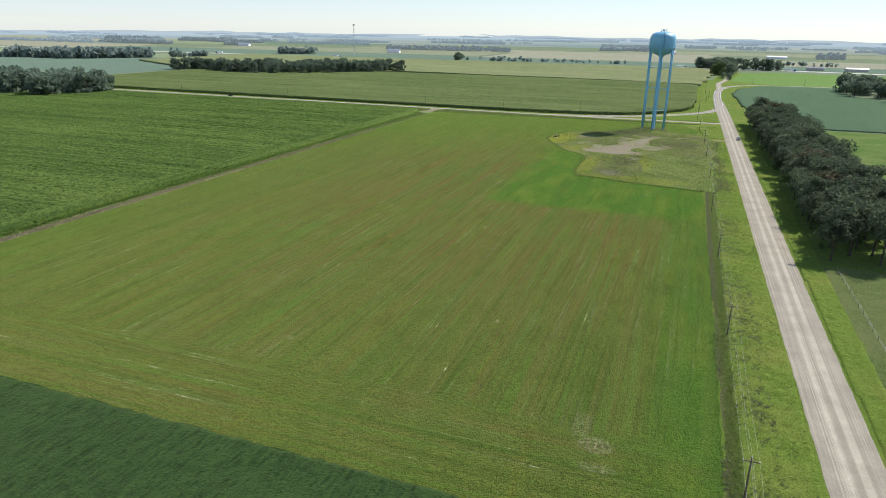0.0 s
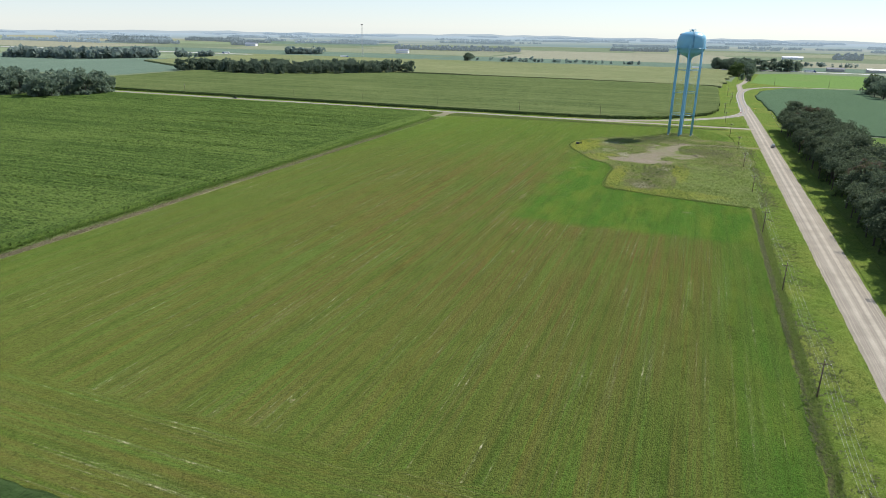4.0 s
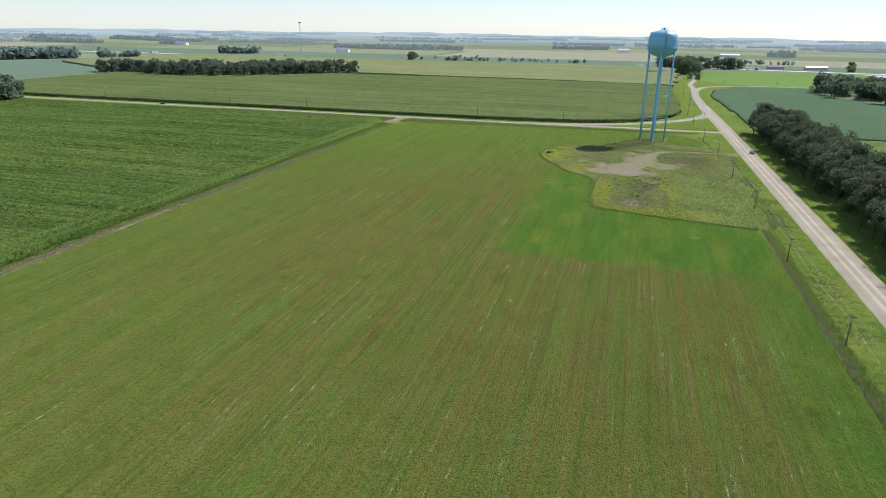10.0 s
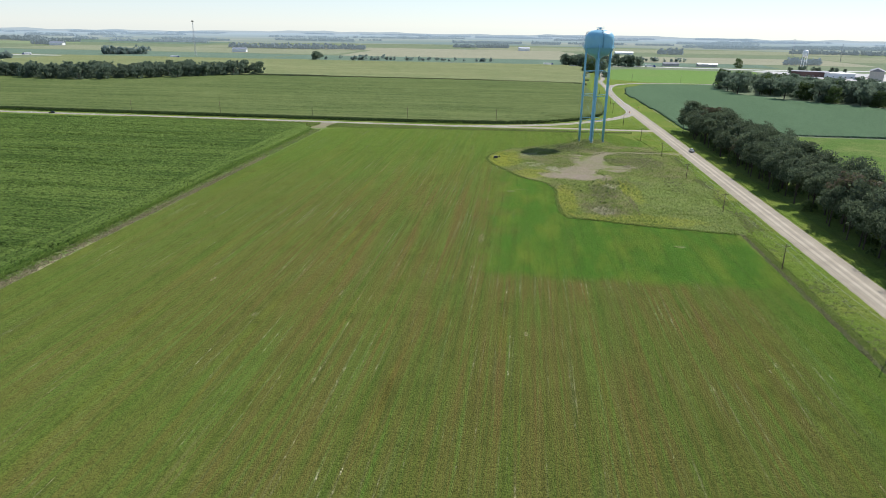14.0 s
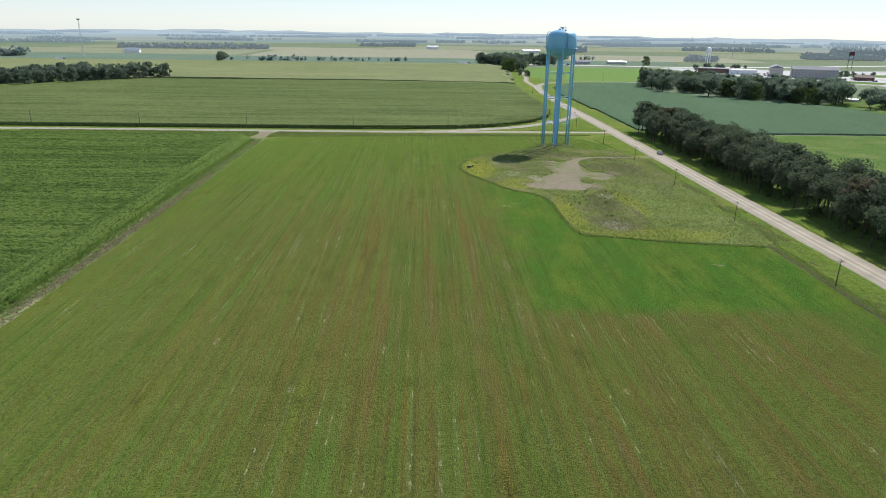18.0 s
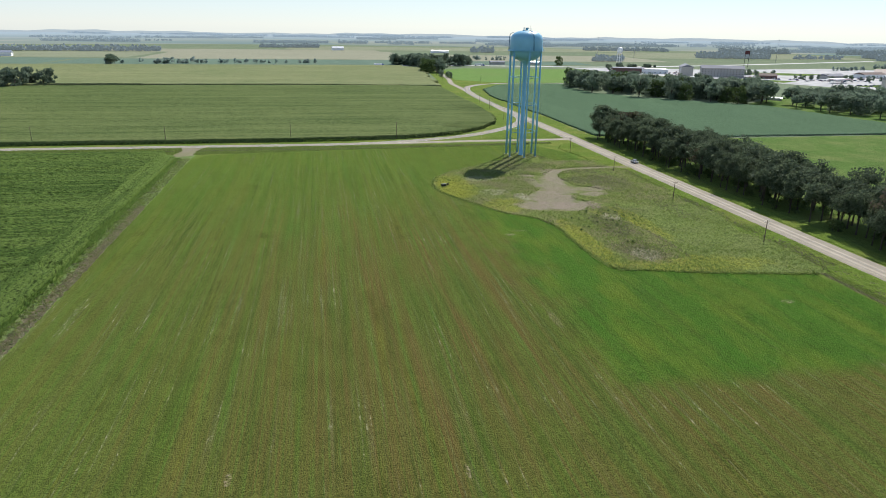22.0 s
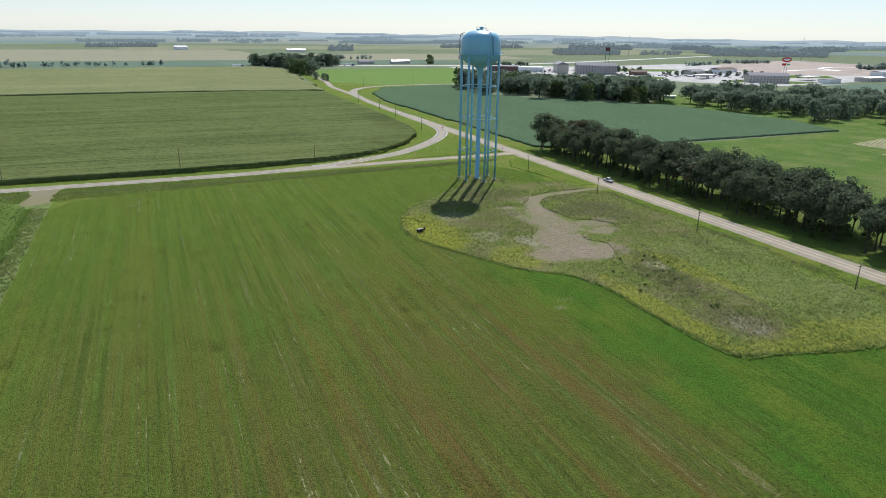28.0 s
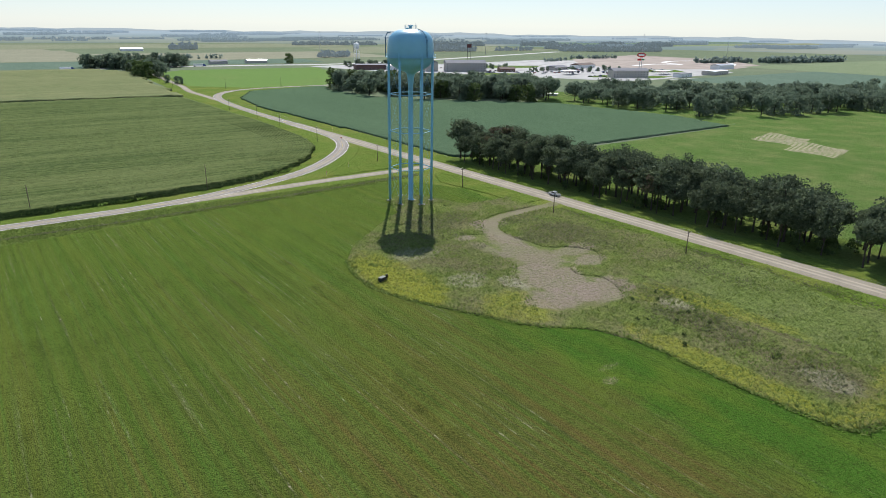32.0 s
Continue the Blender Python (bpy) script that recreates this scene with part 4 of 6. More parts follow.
OAKS = [tree_kind(100 + k, 18, (6.3, 5.1, 6.9, 5.7, 6.5)[k], (56, 44, 66, 50, 60)[k], 48, 0.58, 11, 0.34, (0.22, 0.30, 0.18, 0.33, 0.25)[k], OAK) for k in range(5)]
BROWN_OAK = tree_kind(120, 18, 6.0, 40, 50, 0.75, 9, 0.36, 0.28, OAK_BROWN)
OPEN = [tree_kind(150 + k, 18, 7.7 + 0.9 * (k % 2), 40, 30, 1.15, 7, 0.42, (0.09, 0.15, 0.12, 0.10)[k], HAZED_OAK) for k in range(4)]
MIDS = [tree_kind(140 + k, 18, 6.6 + 0.8 * (k % 2), 36, 30, 1.15, 5, 0.4, (0.05, 0.14, 0.08, 0.04)[k], (HAZED_OAK, HAZED_OAK, HAZED_OAK, OAK_LIGHT)[k]) for k in range(4)]
SPARSE = [tree_kind(170 + k, 18, 6.8 + 0.8 * (k % 2), 24, 22, 1.7, 3, 0.4, 0.06, HAZED_OAK) for k in range(3)]
BUSH = tree_kind(160, 6, 3.4, 14, 24, 0.7, 3, 0.12, 0.02, OAK_LIGHT)

rng = random.Random(31)
y = 151.0
while y < 476:
    for lane in range(4):
        yy = y + rng.uniform(-2.8, 2.8)
        x = 104.4 - 0.012 * (yy - 150) + lane * 6.4 + rng.uniform(-2.0, 2.0)
        if rng.random() < 0.08 or (lane == 3 and rng.random() < 0.3) or (280 < yy < 286 and lane < 2):
            continue
        h = rng.uniform(15.0, 21.5) if lane else rng.uniform(13.0, 18.0)
        if rng.random() < 0.05:
            plant(BROWN_OAK, x, yy, h, rng.uniform(0, 6.3), "oak with partly browned reddish crown in the roadside grove", "oaks of the roadside grove")
        else:
            plant(rng.choice(OAKS), x, yy, h, rng.uniform(0, 6.3), "dark green oak with open trunk in the roadside grove", "oaks of the roadside grove", wide=rng.uniform(0.88, 1.15) if lane else rng.uniform(0.78, 1.0))
    y += 6.6
for k in range(70):
    plant(BUSH, rng.uniform(100, 124), rng.uniform(150, 468), rng.uniform(2.0, 6.5), rng.uniform(0, 6.3), "low green bush under the grove", "bushes of the grove", "bush")


def joined(done, kinds, name, label, seed):
    """Trees too far off to pick apart, in one mesh of crowns and one of trunks."""
    rng = random.Random(seed)
    out = [[], [], 0], [[], [], 0]
    for x, y, h in done:
        crown, trunk, h0 = rng.choice(kinds)
        s, a = h / h0, rng.uniform(0, 6.3)
        turn = np.array([[math.cos(a), -math.sin(a), 0], [math.sin(a), math.cos(a), 0], [0, 0, 1]]) * s
        for me, o in ((crown, out[0]), (trunk, out[1])):
            v = np.empty(len(me.vertices) * 3, np.float32)
            me.vertices.foreach_get("co", v)
            if me is crown:
                f = np.empty(len(me.loops), np.int32)
                me.loops.foreach_get("vertex_index", f)
                f = f.reshape(-1, 4)
            else:
                f = np.array([tuple(p.vertices) for p in me.polygons if len(p.vertices) == 4], np.int32)
            o[0].append(v.reshape(-1, 3) @ turn.T + (x, y, 0)), o[1].append(f + o[2])
            o[2] += len(me.vertices)
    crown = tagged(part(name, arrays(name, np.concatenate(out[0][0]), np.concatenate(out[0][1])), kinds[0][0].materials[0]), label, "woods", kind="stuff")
    part("trunks", arrays("trunks", np.concatenate(out[1][0]), np.concatenate(out[1][1])), BARK, crown)


def grove(poly, count, lo, hi, seed, label, group, gap=5.0, kinds=None, one=False):
    kinds = kinds or MIDS
    rng, done = random.Random(seed), []
    px, py = [p[0] for p in poly], [p[1] for p in poly]
    tries = 0
    while len(done) < count and tries < count * 40:
        tries += 1
        x, y = rng.uniform(min(px), max(px)), rng.uniform(min(py), max(py))
        if inside(np.array([x]), np.array([y]), poly)[0] and all(math.hypot(x - a, y - b) > gap for a, b, _ in done):
            done.append((x, y, rng.uniform(lo, hi)))
    if one:
        return joined(done, SPARSE, "distant_grove", one, seed)
    for x, y, h in done:
        plant(rng.choice(kinds), x, y, h, rng.uniform(0, 6.3), label, group, "tree", rng.uniform(0.85, 1.15))


grove([(218, 855), (221, 772), (254, 712), (332, 650), (358, 660), (400, 725), (330, 790), (250, 878)], 105, 16, 23, 1, "leafy tree in the grove beside the soybean field", "trees of the soybean grove", 7, MIDS + OPEN)
grove([(352, 606), (368, 548), (366, 500), (384, 488), (420, 478), (490, 470), (530, 444), (610, 430), (640, 520), (540, 580), (480, 630), (425, 690), (368, 655)], 124, 14, 20, 2, "spreading dark green oak in the open grove above the pasture", "oaks above the pasture", 10, OPEN)
grove([(600, 440), (760, 380), (820, 470), (700, 540)], 40, 13, 19, 4, "", "", 10, one="far end of the open oak grove")
grove([(-640, 384), (-500, 376), (-484, 400), (-486, 440), (-560, 470), (-660, 450)], 75, 15, 22, 5, "dense green tree in the woodlot by the road", "", 6, one="dense green woodlot beside the crossroad")
grove([(-690, 742), (-640, 728), (-515, 712), (-437, 757), (-400, 815), (-358, 868), (-372, 900), (-430, 880), (-560, 790), (-690, 780)], 110, 15, 20, 6, "green tree of the farmstead windbreak", "", 7, one="farmstead windbreak of green trees")
grove([(-412, 1250), (-395, 1250), (-395, 1275), (-412, 1275)], 3, 16, 20, 7, "lone broad tree beside the highway", "highway trees", 5)
grove([(50, 1290), (90, 1262), (205, 1280), (200, 1315), (110, 1320), (60, 1330)], 40, 16, 22, 8, "tree of the thicket by the highway", "", 8, one="thicket of trees by the highway")
grove([(86, 1090), (112, 1080), (118, 1230), (96, 1250)], 26, 14, 21, 9, "tree along the gravel lane", "trees along the lane", 7)
grove([(92, 985), (106, 980), (110, 1010), (96, 1015)], 3, 7, 10, 10, "small tree along the gravel lane", "trees along the lane", 6)
grove([(372, 1305), (384, 1305), (384, 1320), (372, 1320)], 1, 18, 18, 11, "lone tall tree beyond the highway", "highway trees", 6)

# distance haze painted on far things: one blue-grey colour that also glows
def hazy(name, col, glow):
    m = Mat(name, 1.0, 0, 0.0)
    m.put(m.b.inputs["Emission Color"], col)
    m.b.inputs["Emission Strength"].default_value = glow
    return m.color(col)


HAZY_WOODS = hazy("hazy_woods", (0.155, 0.190, 0.200), 0.50)


# woods too far off to tell one tree from the next
def woods(strips, seed, label, material=None):
    rng = np.random.RandomState(seed)
    vs, fs, n0 = [], [], 0
    for x0, y0, x1, y1, deep, h in strips:
        length = math.dist((x0, y0), (x1, y1))
        n = max(3, int(length * max(deep, 8) / 58))
        f = rng.uniform(0, 1, n)
        d = rng.uniform(-0.5, 0.5, n) * deep
        ux, uy = (x1 - x0) / length, (y1 - y0) / length
        c = np.stack([x0 + (x1 - x0) * f - uy * d, y0 + (y1 - y0) * f + ux * d, 0 * f], -1)
        hh = h * rng.uniform(0.5, 1.25, n)
        per = 14
        q = rng.normal(size=(n, per, 3))
        q /= np.linalg.norm(q, axis=2, keepdims=True)
        q = q * rng.uniform(0.5, 1.0, (n, per, 1)) * np.stack([hh * 0.42, hh * 0.42, hh * 0.5], -1)[:, None]
        p = c[:, None] + q + np.stack([0 * hh, 0 * hh, hh * 0.5], -1)[:, None]
        v, fa = quads(p.reshape(-1, 3), h * 0.40, rng, 0.5)
        vs.append(v), fs.append(fa + n0)
        n0 += len(v)
    return tagged(part("distant_woods", arrays("distant_woods", np.concatenate(vs), np.concatenate(fs)), material or HAZED_LEAF), label, "woods", kind="stuff")


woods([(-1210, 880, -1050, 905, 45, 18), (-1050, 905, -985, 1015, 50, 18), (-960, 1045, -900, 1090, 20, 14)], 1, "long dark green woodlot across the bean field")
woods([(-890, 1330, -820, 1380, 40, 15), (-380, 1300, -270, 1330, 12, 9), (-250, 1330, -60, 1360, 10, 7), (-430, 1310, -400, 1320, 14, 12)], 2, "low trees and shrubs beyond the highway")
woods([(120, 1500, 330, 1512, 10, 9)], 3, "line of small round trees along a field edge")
strips = []
r2 = random.Random(5)
for k in range(24):
    yy = r2.uniform(1650, 2250)
    xx = r2.uniform(-1.2, 1.2) * yy
    if not (-420 < xx < 120 and yy < 1950):
        ln = r2.uniform(60, 300)
        strips.append((xx, yy, xx + ln, yy + r2.uniform(-40, 40), r2.uniform(20, 60), r2.uniform(10, 15)))
woods(strips, 4, "scattered woodlots and windbreaks far across the plain", HAZY_WOODS)

# the far country beyond two kilometres, distance haze painted as colour and glow
bm = bmesh.new()
n, rings = 120, [2250, 2700, 3300, 4000, 4985]
grid = [[bm.verts.new((r * math.cos(2 * math.pi * k / n), 300 + r * math.sin(2 * math.pi * k / n), 0.09)) for k in range(n)] for r in rings]
for a, b in zip(grid, grid[1:]):
    for k in range(n):
        bm.faces.new((a[k], b[k], b[(k + 1) % n], a[(k + 1) % n]))
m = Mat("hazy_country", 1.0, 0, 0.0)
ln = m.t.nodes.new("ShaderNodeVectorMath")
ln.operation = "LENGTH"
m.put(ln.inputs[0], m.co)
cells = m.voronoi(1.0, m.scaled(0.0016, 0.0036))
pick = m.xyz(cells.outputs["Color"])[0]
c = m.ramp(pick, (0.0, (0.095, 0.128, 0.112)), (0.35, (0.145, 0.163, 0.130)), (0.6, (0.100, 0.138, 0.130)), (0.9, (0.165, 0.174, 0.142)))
# colours wash to blue-grey with radius, standing in for haze
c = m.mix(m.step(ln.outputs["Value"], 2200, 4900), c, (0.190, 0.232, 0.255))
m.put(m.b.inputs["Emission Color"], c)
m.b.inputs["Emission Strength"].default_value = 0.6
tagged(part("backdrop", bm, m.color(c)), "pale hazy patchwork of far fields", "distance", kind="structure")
# tree lines paler band by band, haze put into their colour and glow
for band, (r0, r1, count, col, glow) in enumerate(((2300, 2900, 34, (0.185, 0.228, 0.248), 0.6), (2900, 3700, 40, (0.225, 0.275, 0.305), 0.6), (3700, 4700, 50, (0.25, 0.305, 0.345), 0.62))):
    strips = []
    for k in range(count):
        a, r = r2.uniform(radians(10), radians(170)), r2.uniform(r0, r1)
        x, y = r * math.cos(a), 300 + r * math.sin(a)
        ln2 = r2.uniform(80, 420)
        strips.append((x, y, x + ln2, y + r2.uniform(-30, 30), r2.uniform(12, 60), r2.uniform(7, 12)))
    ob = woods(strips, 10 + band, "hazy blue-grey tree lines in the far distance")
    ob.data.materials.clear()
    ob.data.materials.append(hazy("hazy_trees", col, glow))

# far rim of the plain, its haze painted as a blue-grey glow
bm = bmesh.new()
rr, n = 4900, 240
low = [bm.verts.new((rr * math.cos(2 * math.pi * k / n), 300 + rr * math.sin(2 * math.pi * k / n), -5)) for k in range(n)]
high = [bm.verts.new((v.co.x, v.co.y, 12 + 4 * math.sin(k * 0.37) + 3 * math.sin(k * 1.3 + 1) + 3 * math.sin(k * 2.9))) for k, v in enumerate(low)]
for k in range(n):
    bm.faces.new((low[(k + 1) % n], low[k], high[k], high[(k + 1) % n]))
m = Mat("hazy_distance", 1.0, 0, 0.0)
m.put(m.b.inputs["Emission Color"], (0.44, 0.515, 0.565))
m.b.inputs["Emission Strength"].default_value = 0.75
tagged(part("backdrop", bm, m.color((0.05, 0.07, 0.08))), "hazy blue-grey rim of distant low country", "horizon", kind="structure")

# ---------------------------------------------------------------- water tower
TX, TY = 33.5, 416.9
LEG_R, LEG_A = 8.2, radians(-33)
tower = thing("water_tower", "tall sky-blue steel water tower on six legs with a central riser", "water tower", pose(TX, TY, 0))
legs = [(LEG_R * math.cos(LEG_A + k * math.pi / 3), LEG_R * math.sin(LEG_A + k * math.pi / 3)) for k in range(6)]
tank = part("tank", lathe(bmesh.new(), [(0, 65.4), (1.5, 65.36), (3.4, 65.15), (5.2, 64.7), (6.6, 64.0), (7.7, 62.9), (8.35, 61.5), (8.6, 59.8), (8.62, 57.5), (8.6, 55.4), (8.4, 54.3), (7.8, 53.1),
                                        (6.8, 52.1), (5.4, 51.2), (3.7, 50.5), (2.3, 49.9), (1.55, 49.1), (1.25, 48.0), (1.15, 46.8)], 64), TANK_BLUE, tower)
for z in (55.6, 57.5):
    bm = bmesh.new()
    lathe(bm, [(8.62, z - 0.05), (8.66, z), (8.62, z + 0.05)], 64)
    part("weld_seam", bm, TANK_BLUE, tank)
part("riser", lathe(bmesh.new(), [(1.3, 0.1), (1.3, 0.6), (0.98, 0.9), (0.95, 44.5), (1.15, 46.8)], 24), TANK_BLUE, tower)
bm = bmesh.new()
lathe(bm, [(8.55, 55.25), (9.5, 55.25), (9.5, 55.42), (8.55, 55.42)], 64)
walkway = part("balcony", bm, TANK_BLUE, tower)
for z in (55.95, 56.5):
    bm = bmesh.new()
    tube(bm, [(9.45 * math.cos(a), 9.45 * math.sin(a), z) for a in (2 * math.pi * k / 64 for k in range(65))], 0.035, 5, False)
    part("handrail", bm, TANK_BLUE, walkway)
post = None
for k in range(36):
    a = 2 * math.pi * k / 36
    if post is None:
        bm = bmesh.new()
        tube(bm, [(0, 0, 55.42), (0, 0, 56.5)], 0.03, 4)
        post = part("rail_post", bm, TANK_BLUE, walkway)
        post.location = (9.45, 0, 0)
    else:
        p2 = new("rail_post", post.data)
        p2.parent, p2.location = walkway, (9.45 * math.cos(a), 9.45 * math.sin(a), 0)
leg_mesh = foot_mesh = None
for x, y in legs:
    if leg_mesh is None:
        bm = bmesh.new()
        tube(bm, [(0, 0, 0.5), (0, 0, 20), (0, 0, 40), (0, 0, 57.2)], [0.48, 0.48, 0.48, 0.46], 16)
        leg = part("leg", bm, TANK_BLUE, tower)
        leg_mesh = leg.data
        bm = bmesh.new()
        lathe(bm, [(1.25, 0.0), (1.25, 0.35), (1.15, 0.45), (0.75, 0.47), (0.72, 0.56), (0, 0.56)], 16)
        foot = part("footing", bm, CONCRETE, leg, "pale concrete footing")
        foot_mesh = foot.data
    else:
        leg = part("leg", leg_mesh, None, tower)
        part("footing", foot_mesh, None, leg, "pale concrete footing")
    leg.location = (x, y, 0)
bm = bmesh.new()
lathe(bm, [(1.9, 0.0), (1.9, 0.3), (1.8, 0.4), (0, 0.4)], 20)
part("riser_base", bm, CONCRETE, tower, "pale concrete riser base")
LEVELS = (13.6, 27.9, 41.9)
for z in LEVELS:
    for k in range(6):
        bm = bmesh.new()
        a, b = legs[k], legs[(k + 1) % 6]
        tube(bm, [(*a, z), (*b, z)], 0.16, 8)
        part("strut", bm, TANK_BLUE, tower)
for lo, hi in zip((0.8,) + LEVELS, LEVELS + (53.5,)):
    for k in range(6):
        a, b = legs[k], legs[(k + 1) % 6]
        for p, q in (((*a, lo), (*b, hi)), ((*b, lo), (*a, hi))):
            bm = bmesh.new()
            tube(bm, [p, q], 0.022, 4)
            part("tie_rod", bm, TANK_BLUE, tower)
la = LEG_A + math.pi
bm = bmesh.new()
for s in (-0.22, 0.22):
    tube(bm, [(x, y, z) for x, y, z in (((LEG_R + 0.62) * math.cos(la) - s * math.sin(la), (LEG_R + 0.62) * math.sin(la) + s * math.cos(la), z) for z in (1.5, 30, 55.3))], 0.035, 4)
for k in range(130):
    z = 2 + k * 0.41
    tube(bm, [((LEG_R + 0.62) * math.cos(la) - s * math.sin(la), (LEG_R + 0.62) * math.sin(la) + s * math.cos(la), z) for s in (-0.22, 0.22)], 0.018, 4)
part("leg_ladder", bm, TANK_BLUE, tower)
PROFILE = [(8.78, 55.5), (8.8, 57.5), (8.78, 59.8), (8.5, 61.6), (7.85, 63.05), (6.7, 64.2), (5.3, 64.9), (3.4, 65.35)]
DARK_BLUE = plain("dark_blue_paint", (0.02, 0.10, 0.17), 0.5)
ang = radians(279)
bm = bmesh.new()
for s in (-0.25, 0.25):
    tube(bm, [((r + 0.18) * math.cos(ang) - s * math.sin(ang), (r + 0.18) * math.sin(ang) + s * math.cos(ang), z + 0.1) for r, z in PROFILE], 0.07, 5)
for (r0, z0), (r1, z1) in zip(PROFILE, PROFILE[1:]):
    for f in (0.1, 0.35, 0.6, 0.85):
        r, z = r0 + (r1 - r0) * f + 0.18, z0 + (z1 - z0) * f + 0.1
        tube(bm, [(r * math.cos(ang) - s * math.sin(ang), r * math.sin(ang) + s * math.cos(ang), z) for s in (-0.25, 0.25)], 0.03, 4)
part("tank_ladder", bm, DARK_BLUE, tower, "dark steel ladder up the tank")
shoulder = [(9.3, 55.4), (9.3, 58.0), (9.28, 61.8), (9.05, 63.2), (8.5, 63.9), (7.2, 64.2)]
part("vent_pipe", tube(bmesh.new(), [(r * math.cos(la), r * math.sin(la), z) for r, z in shoulder], 0.17, 8), DARK_BLUE, tower, "dark pipe rising over the tank's shoulder")
for z in (57.0, 60.0, 62.4):
    part("pipe_bracket", tube(bmesh.new(), [(8.3 * math.cos(la), 8.3 * math.sin(la), z), (9.25 * math.cos(la), 9.25 * math.sin(la), z)], 0.06, 5), DARK_BLUE, tower)
part("roof_vent", lathe(bmesh.new(), [(0.6, 65.5), (0.6, 66.3), (0.95, 66.35), (0.9, 66.6), (0, 66.85)], 16), TANK_BLUE, tower)
bm = bmesh.new()
for a in range(8):
    c, s = math.cos(a * math.pi / 4), math.sin(a * math.pi / 4)
    tube(bm, [(2.2 * c, 2.2 * s, 65.4), (2.2 * c, 2.2 * s, 66.7)], 0.04, 4)
for z in (66.1, 66.7):
    tube(bm, [(2.2 * math.cos(a), 2.2 * math.sin(a), z) for a in (2 * math.pi * k / 16 for k in range(17))], 0.04, 4)
part("roof_rail", bm, TANK_BLUE, tower)
bm = bmesh.new()
tube(bm, [(1.2, -1.6, 65.4), (1.2, -1.6, 67.6)], 0.05, 5)
tube(bm, [(-1.0, 1.5, 65.4), (-1.0, 1.5, 67.0)], 0.05, 5)
part("antenna", bm, STEEL, tower)
part("hatch", boxes(((-2.0, -0.5, 65.3), (-1.1, 0.5, 65.8)), bevel=0.04), TANK_BLUE, tower)
part("overflow_pipe", tube(bmesh.new(), [(1.25, 0.4, 0.4), (1.25, 0.4, 46)], 0.14, 8), TANK_BLUE, tower)

# utility cabinet in the lot
cab = thing("utility_cabinet", "small dark metal utility cabinet on a pale pad in the weeds", "cabinet", pose(-22.0, 348.0, 0, 0, 0, 20))
part("pad", boxes(((-1.15, -0.65, 0.0), (2.5, 0.7, 0.12)), bevel=0.03), CONCRETE, cab)
body = part("body", boxes(((-1.0, -0.5, 0.18), (1.0, 0.55, 1.5)), bevel=0.05), plain("dark_green_metal", (0.02, 0.03, 0.025), 0.5), cab)
part("lid", boxes(((-1.06, -0.56, 1.5), (1.06, 0.6, 1.58)), bevel=0.03), plain("grey_lid", (0.22, 0.22, 0.21), 0.7), cab, "sunlit grey lid")
post = part("meter_box", boxes(((1.7, -0.2, 0.7), (2.3, 0.2, 1.7)), bevel=0.03), DARK, cab, "thin dark meter box on a post")
part("meter_post", boxes(((1.95, -0.06, 0.12), (2.05, 0.06, 0.7))), STEEL, post)
for x in (-0.98, 0.02):
    d = part("door", boxes(((x, -0.56, 0.25), (x + 0.94, -0.5, 1.45)), bevel=0.015), DARK, cab)
    part("handle", boxes(((x + 0.75, -0.6, 0.8), (x + 0.8, -0.56, 1.0))), STEEL, d)

# ---------------------------------------------------------------- power poles and wires


def pole(x, y, h, turn=0.0, lean=0.0, arm=2.4, label="brown wooden utility pole with a crossarm"):
    ob = thing("utility_pole", label, "utility pole", pose(x, y, 0, lean, 0, turn), "utility poles")
    part("post", tube(bmesh.new(), [(0, 0, -0.3), (0, 0, h * 0.5), (0, 0, h)], [0.17, 0.14, 0.11], 8), POLE_WOOD, ob)
    if arm:
        part("crossarm", boxes(((-arm / 2, -0.18, h - 0.75), (arm / 2, -0.06, h - 0.61)), bevel=0.01), POLE_WOOD, ob)
        for s in (-1, 1):
            part("brace", tube(bmesh.new(), [(s * arm * 0.28, -0.14, h - 0.72), (0, -0.14, h - 1.35)], 0.02, 4), STEEL, ob)
        for s in (-1, 0, 1):
            z = h - 0.61 if s else h
            part("insulator", lathe(bmesh.new(), [(0.05, 0), (0.08, 0.06), (0.05, 0.12), (0.07, 0.17), (0, 0.2)], 8), WHITE, ob).location = (s * (arm / 2 - 0.1), -0.12 if s else 0, z)
    return ob


LINE = [(71.5, -102), (71.5, -40), (71.5, 20), (71.2, 79.6), (70.4, 137.2), (69.3, 194.4), (69.3, 256.8), (68.2, 314.3), (67.5, 371), (64.5, 423), (63, 492), (64, 563), (70, 632), (73, 681), (70, 732)]
for k, (x, y) in enumerate(LINE):
    pole(x, y, 8.0 if k < 9 else 8.8, lean=random.uniform(-0.8, 0.8))
NLINE = [(-305, 475.5), (-234, 475.5), (-163, 475.5), (-92, 476), (-28, 478.5)]
for x, y in NLINE:
    pole(x, y, 10.8, 90, arm=0, label="thin dark wooden pole at the corn's edge")
for x, y in ((-430, 475), (130, 915), (192, 914), (270, 914), (88, 960), (92, 1030)):
    pole(x, y, 10, 90)


def wires(points, offs, h, sag, name="power_line"):
    for off, dz in offs:
        bm = bmesh.new()
        pts = []
        for (x0, y0), (x1, y1) in zip(points, points[1:]):
            for k in range(8):
                f = k / 8
                pts.append((x0 + (x1 - x0) * f + off, y0 + (y1 - y0) * f, h + dz - sag * 4 * f * (1 - f)))
        pts.append((points[-1][0] + off, points[-1][1], h + dz))
        tube(bm, pts, 0.011, 4, False)
        tagged(part(name, bm, WIRE), "thin sagging overhead power wire", "power line", "overhead wires")


wires(LINE, ((-1.1, -0.42), (0.0, 0.2), (1.1, -0.42)), 8.0, 0.8)
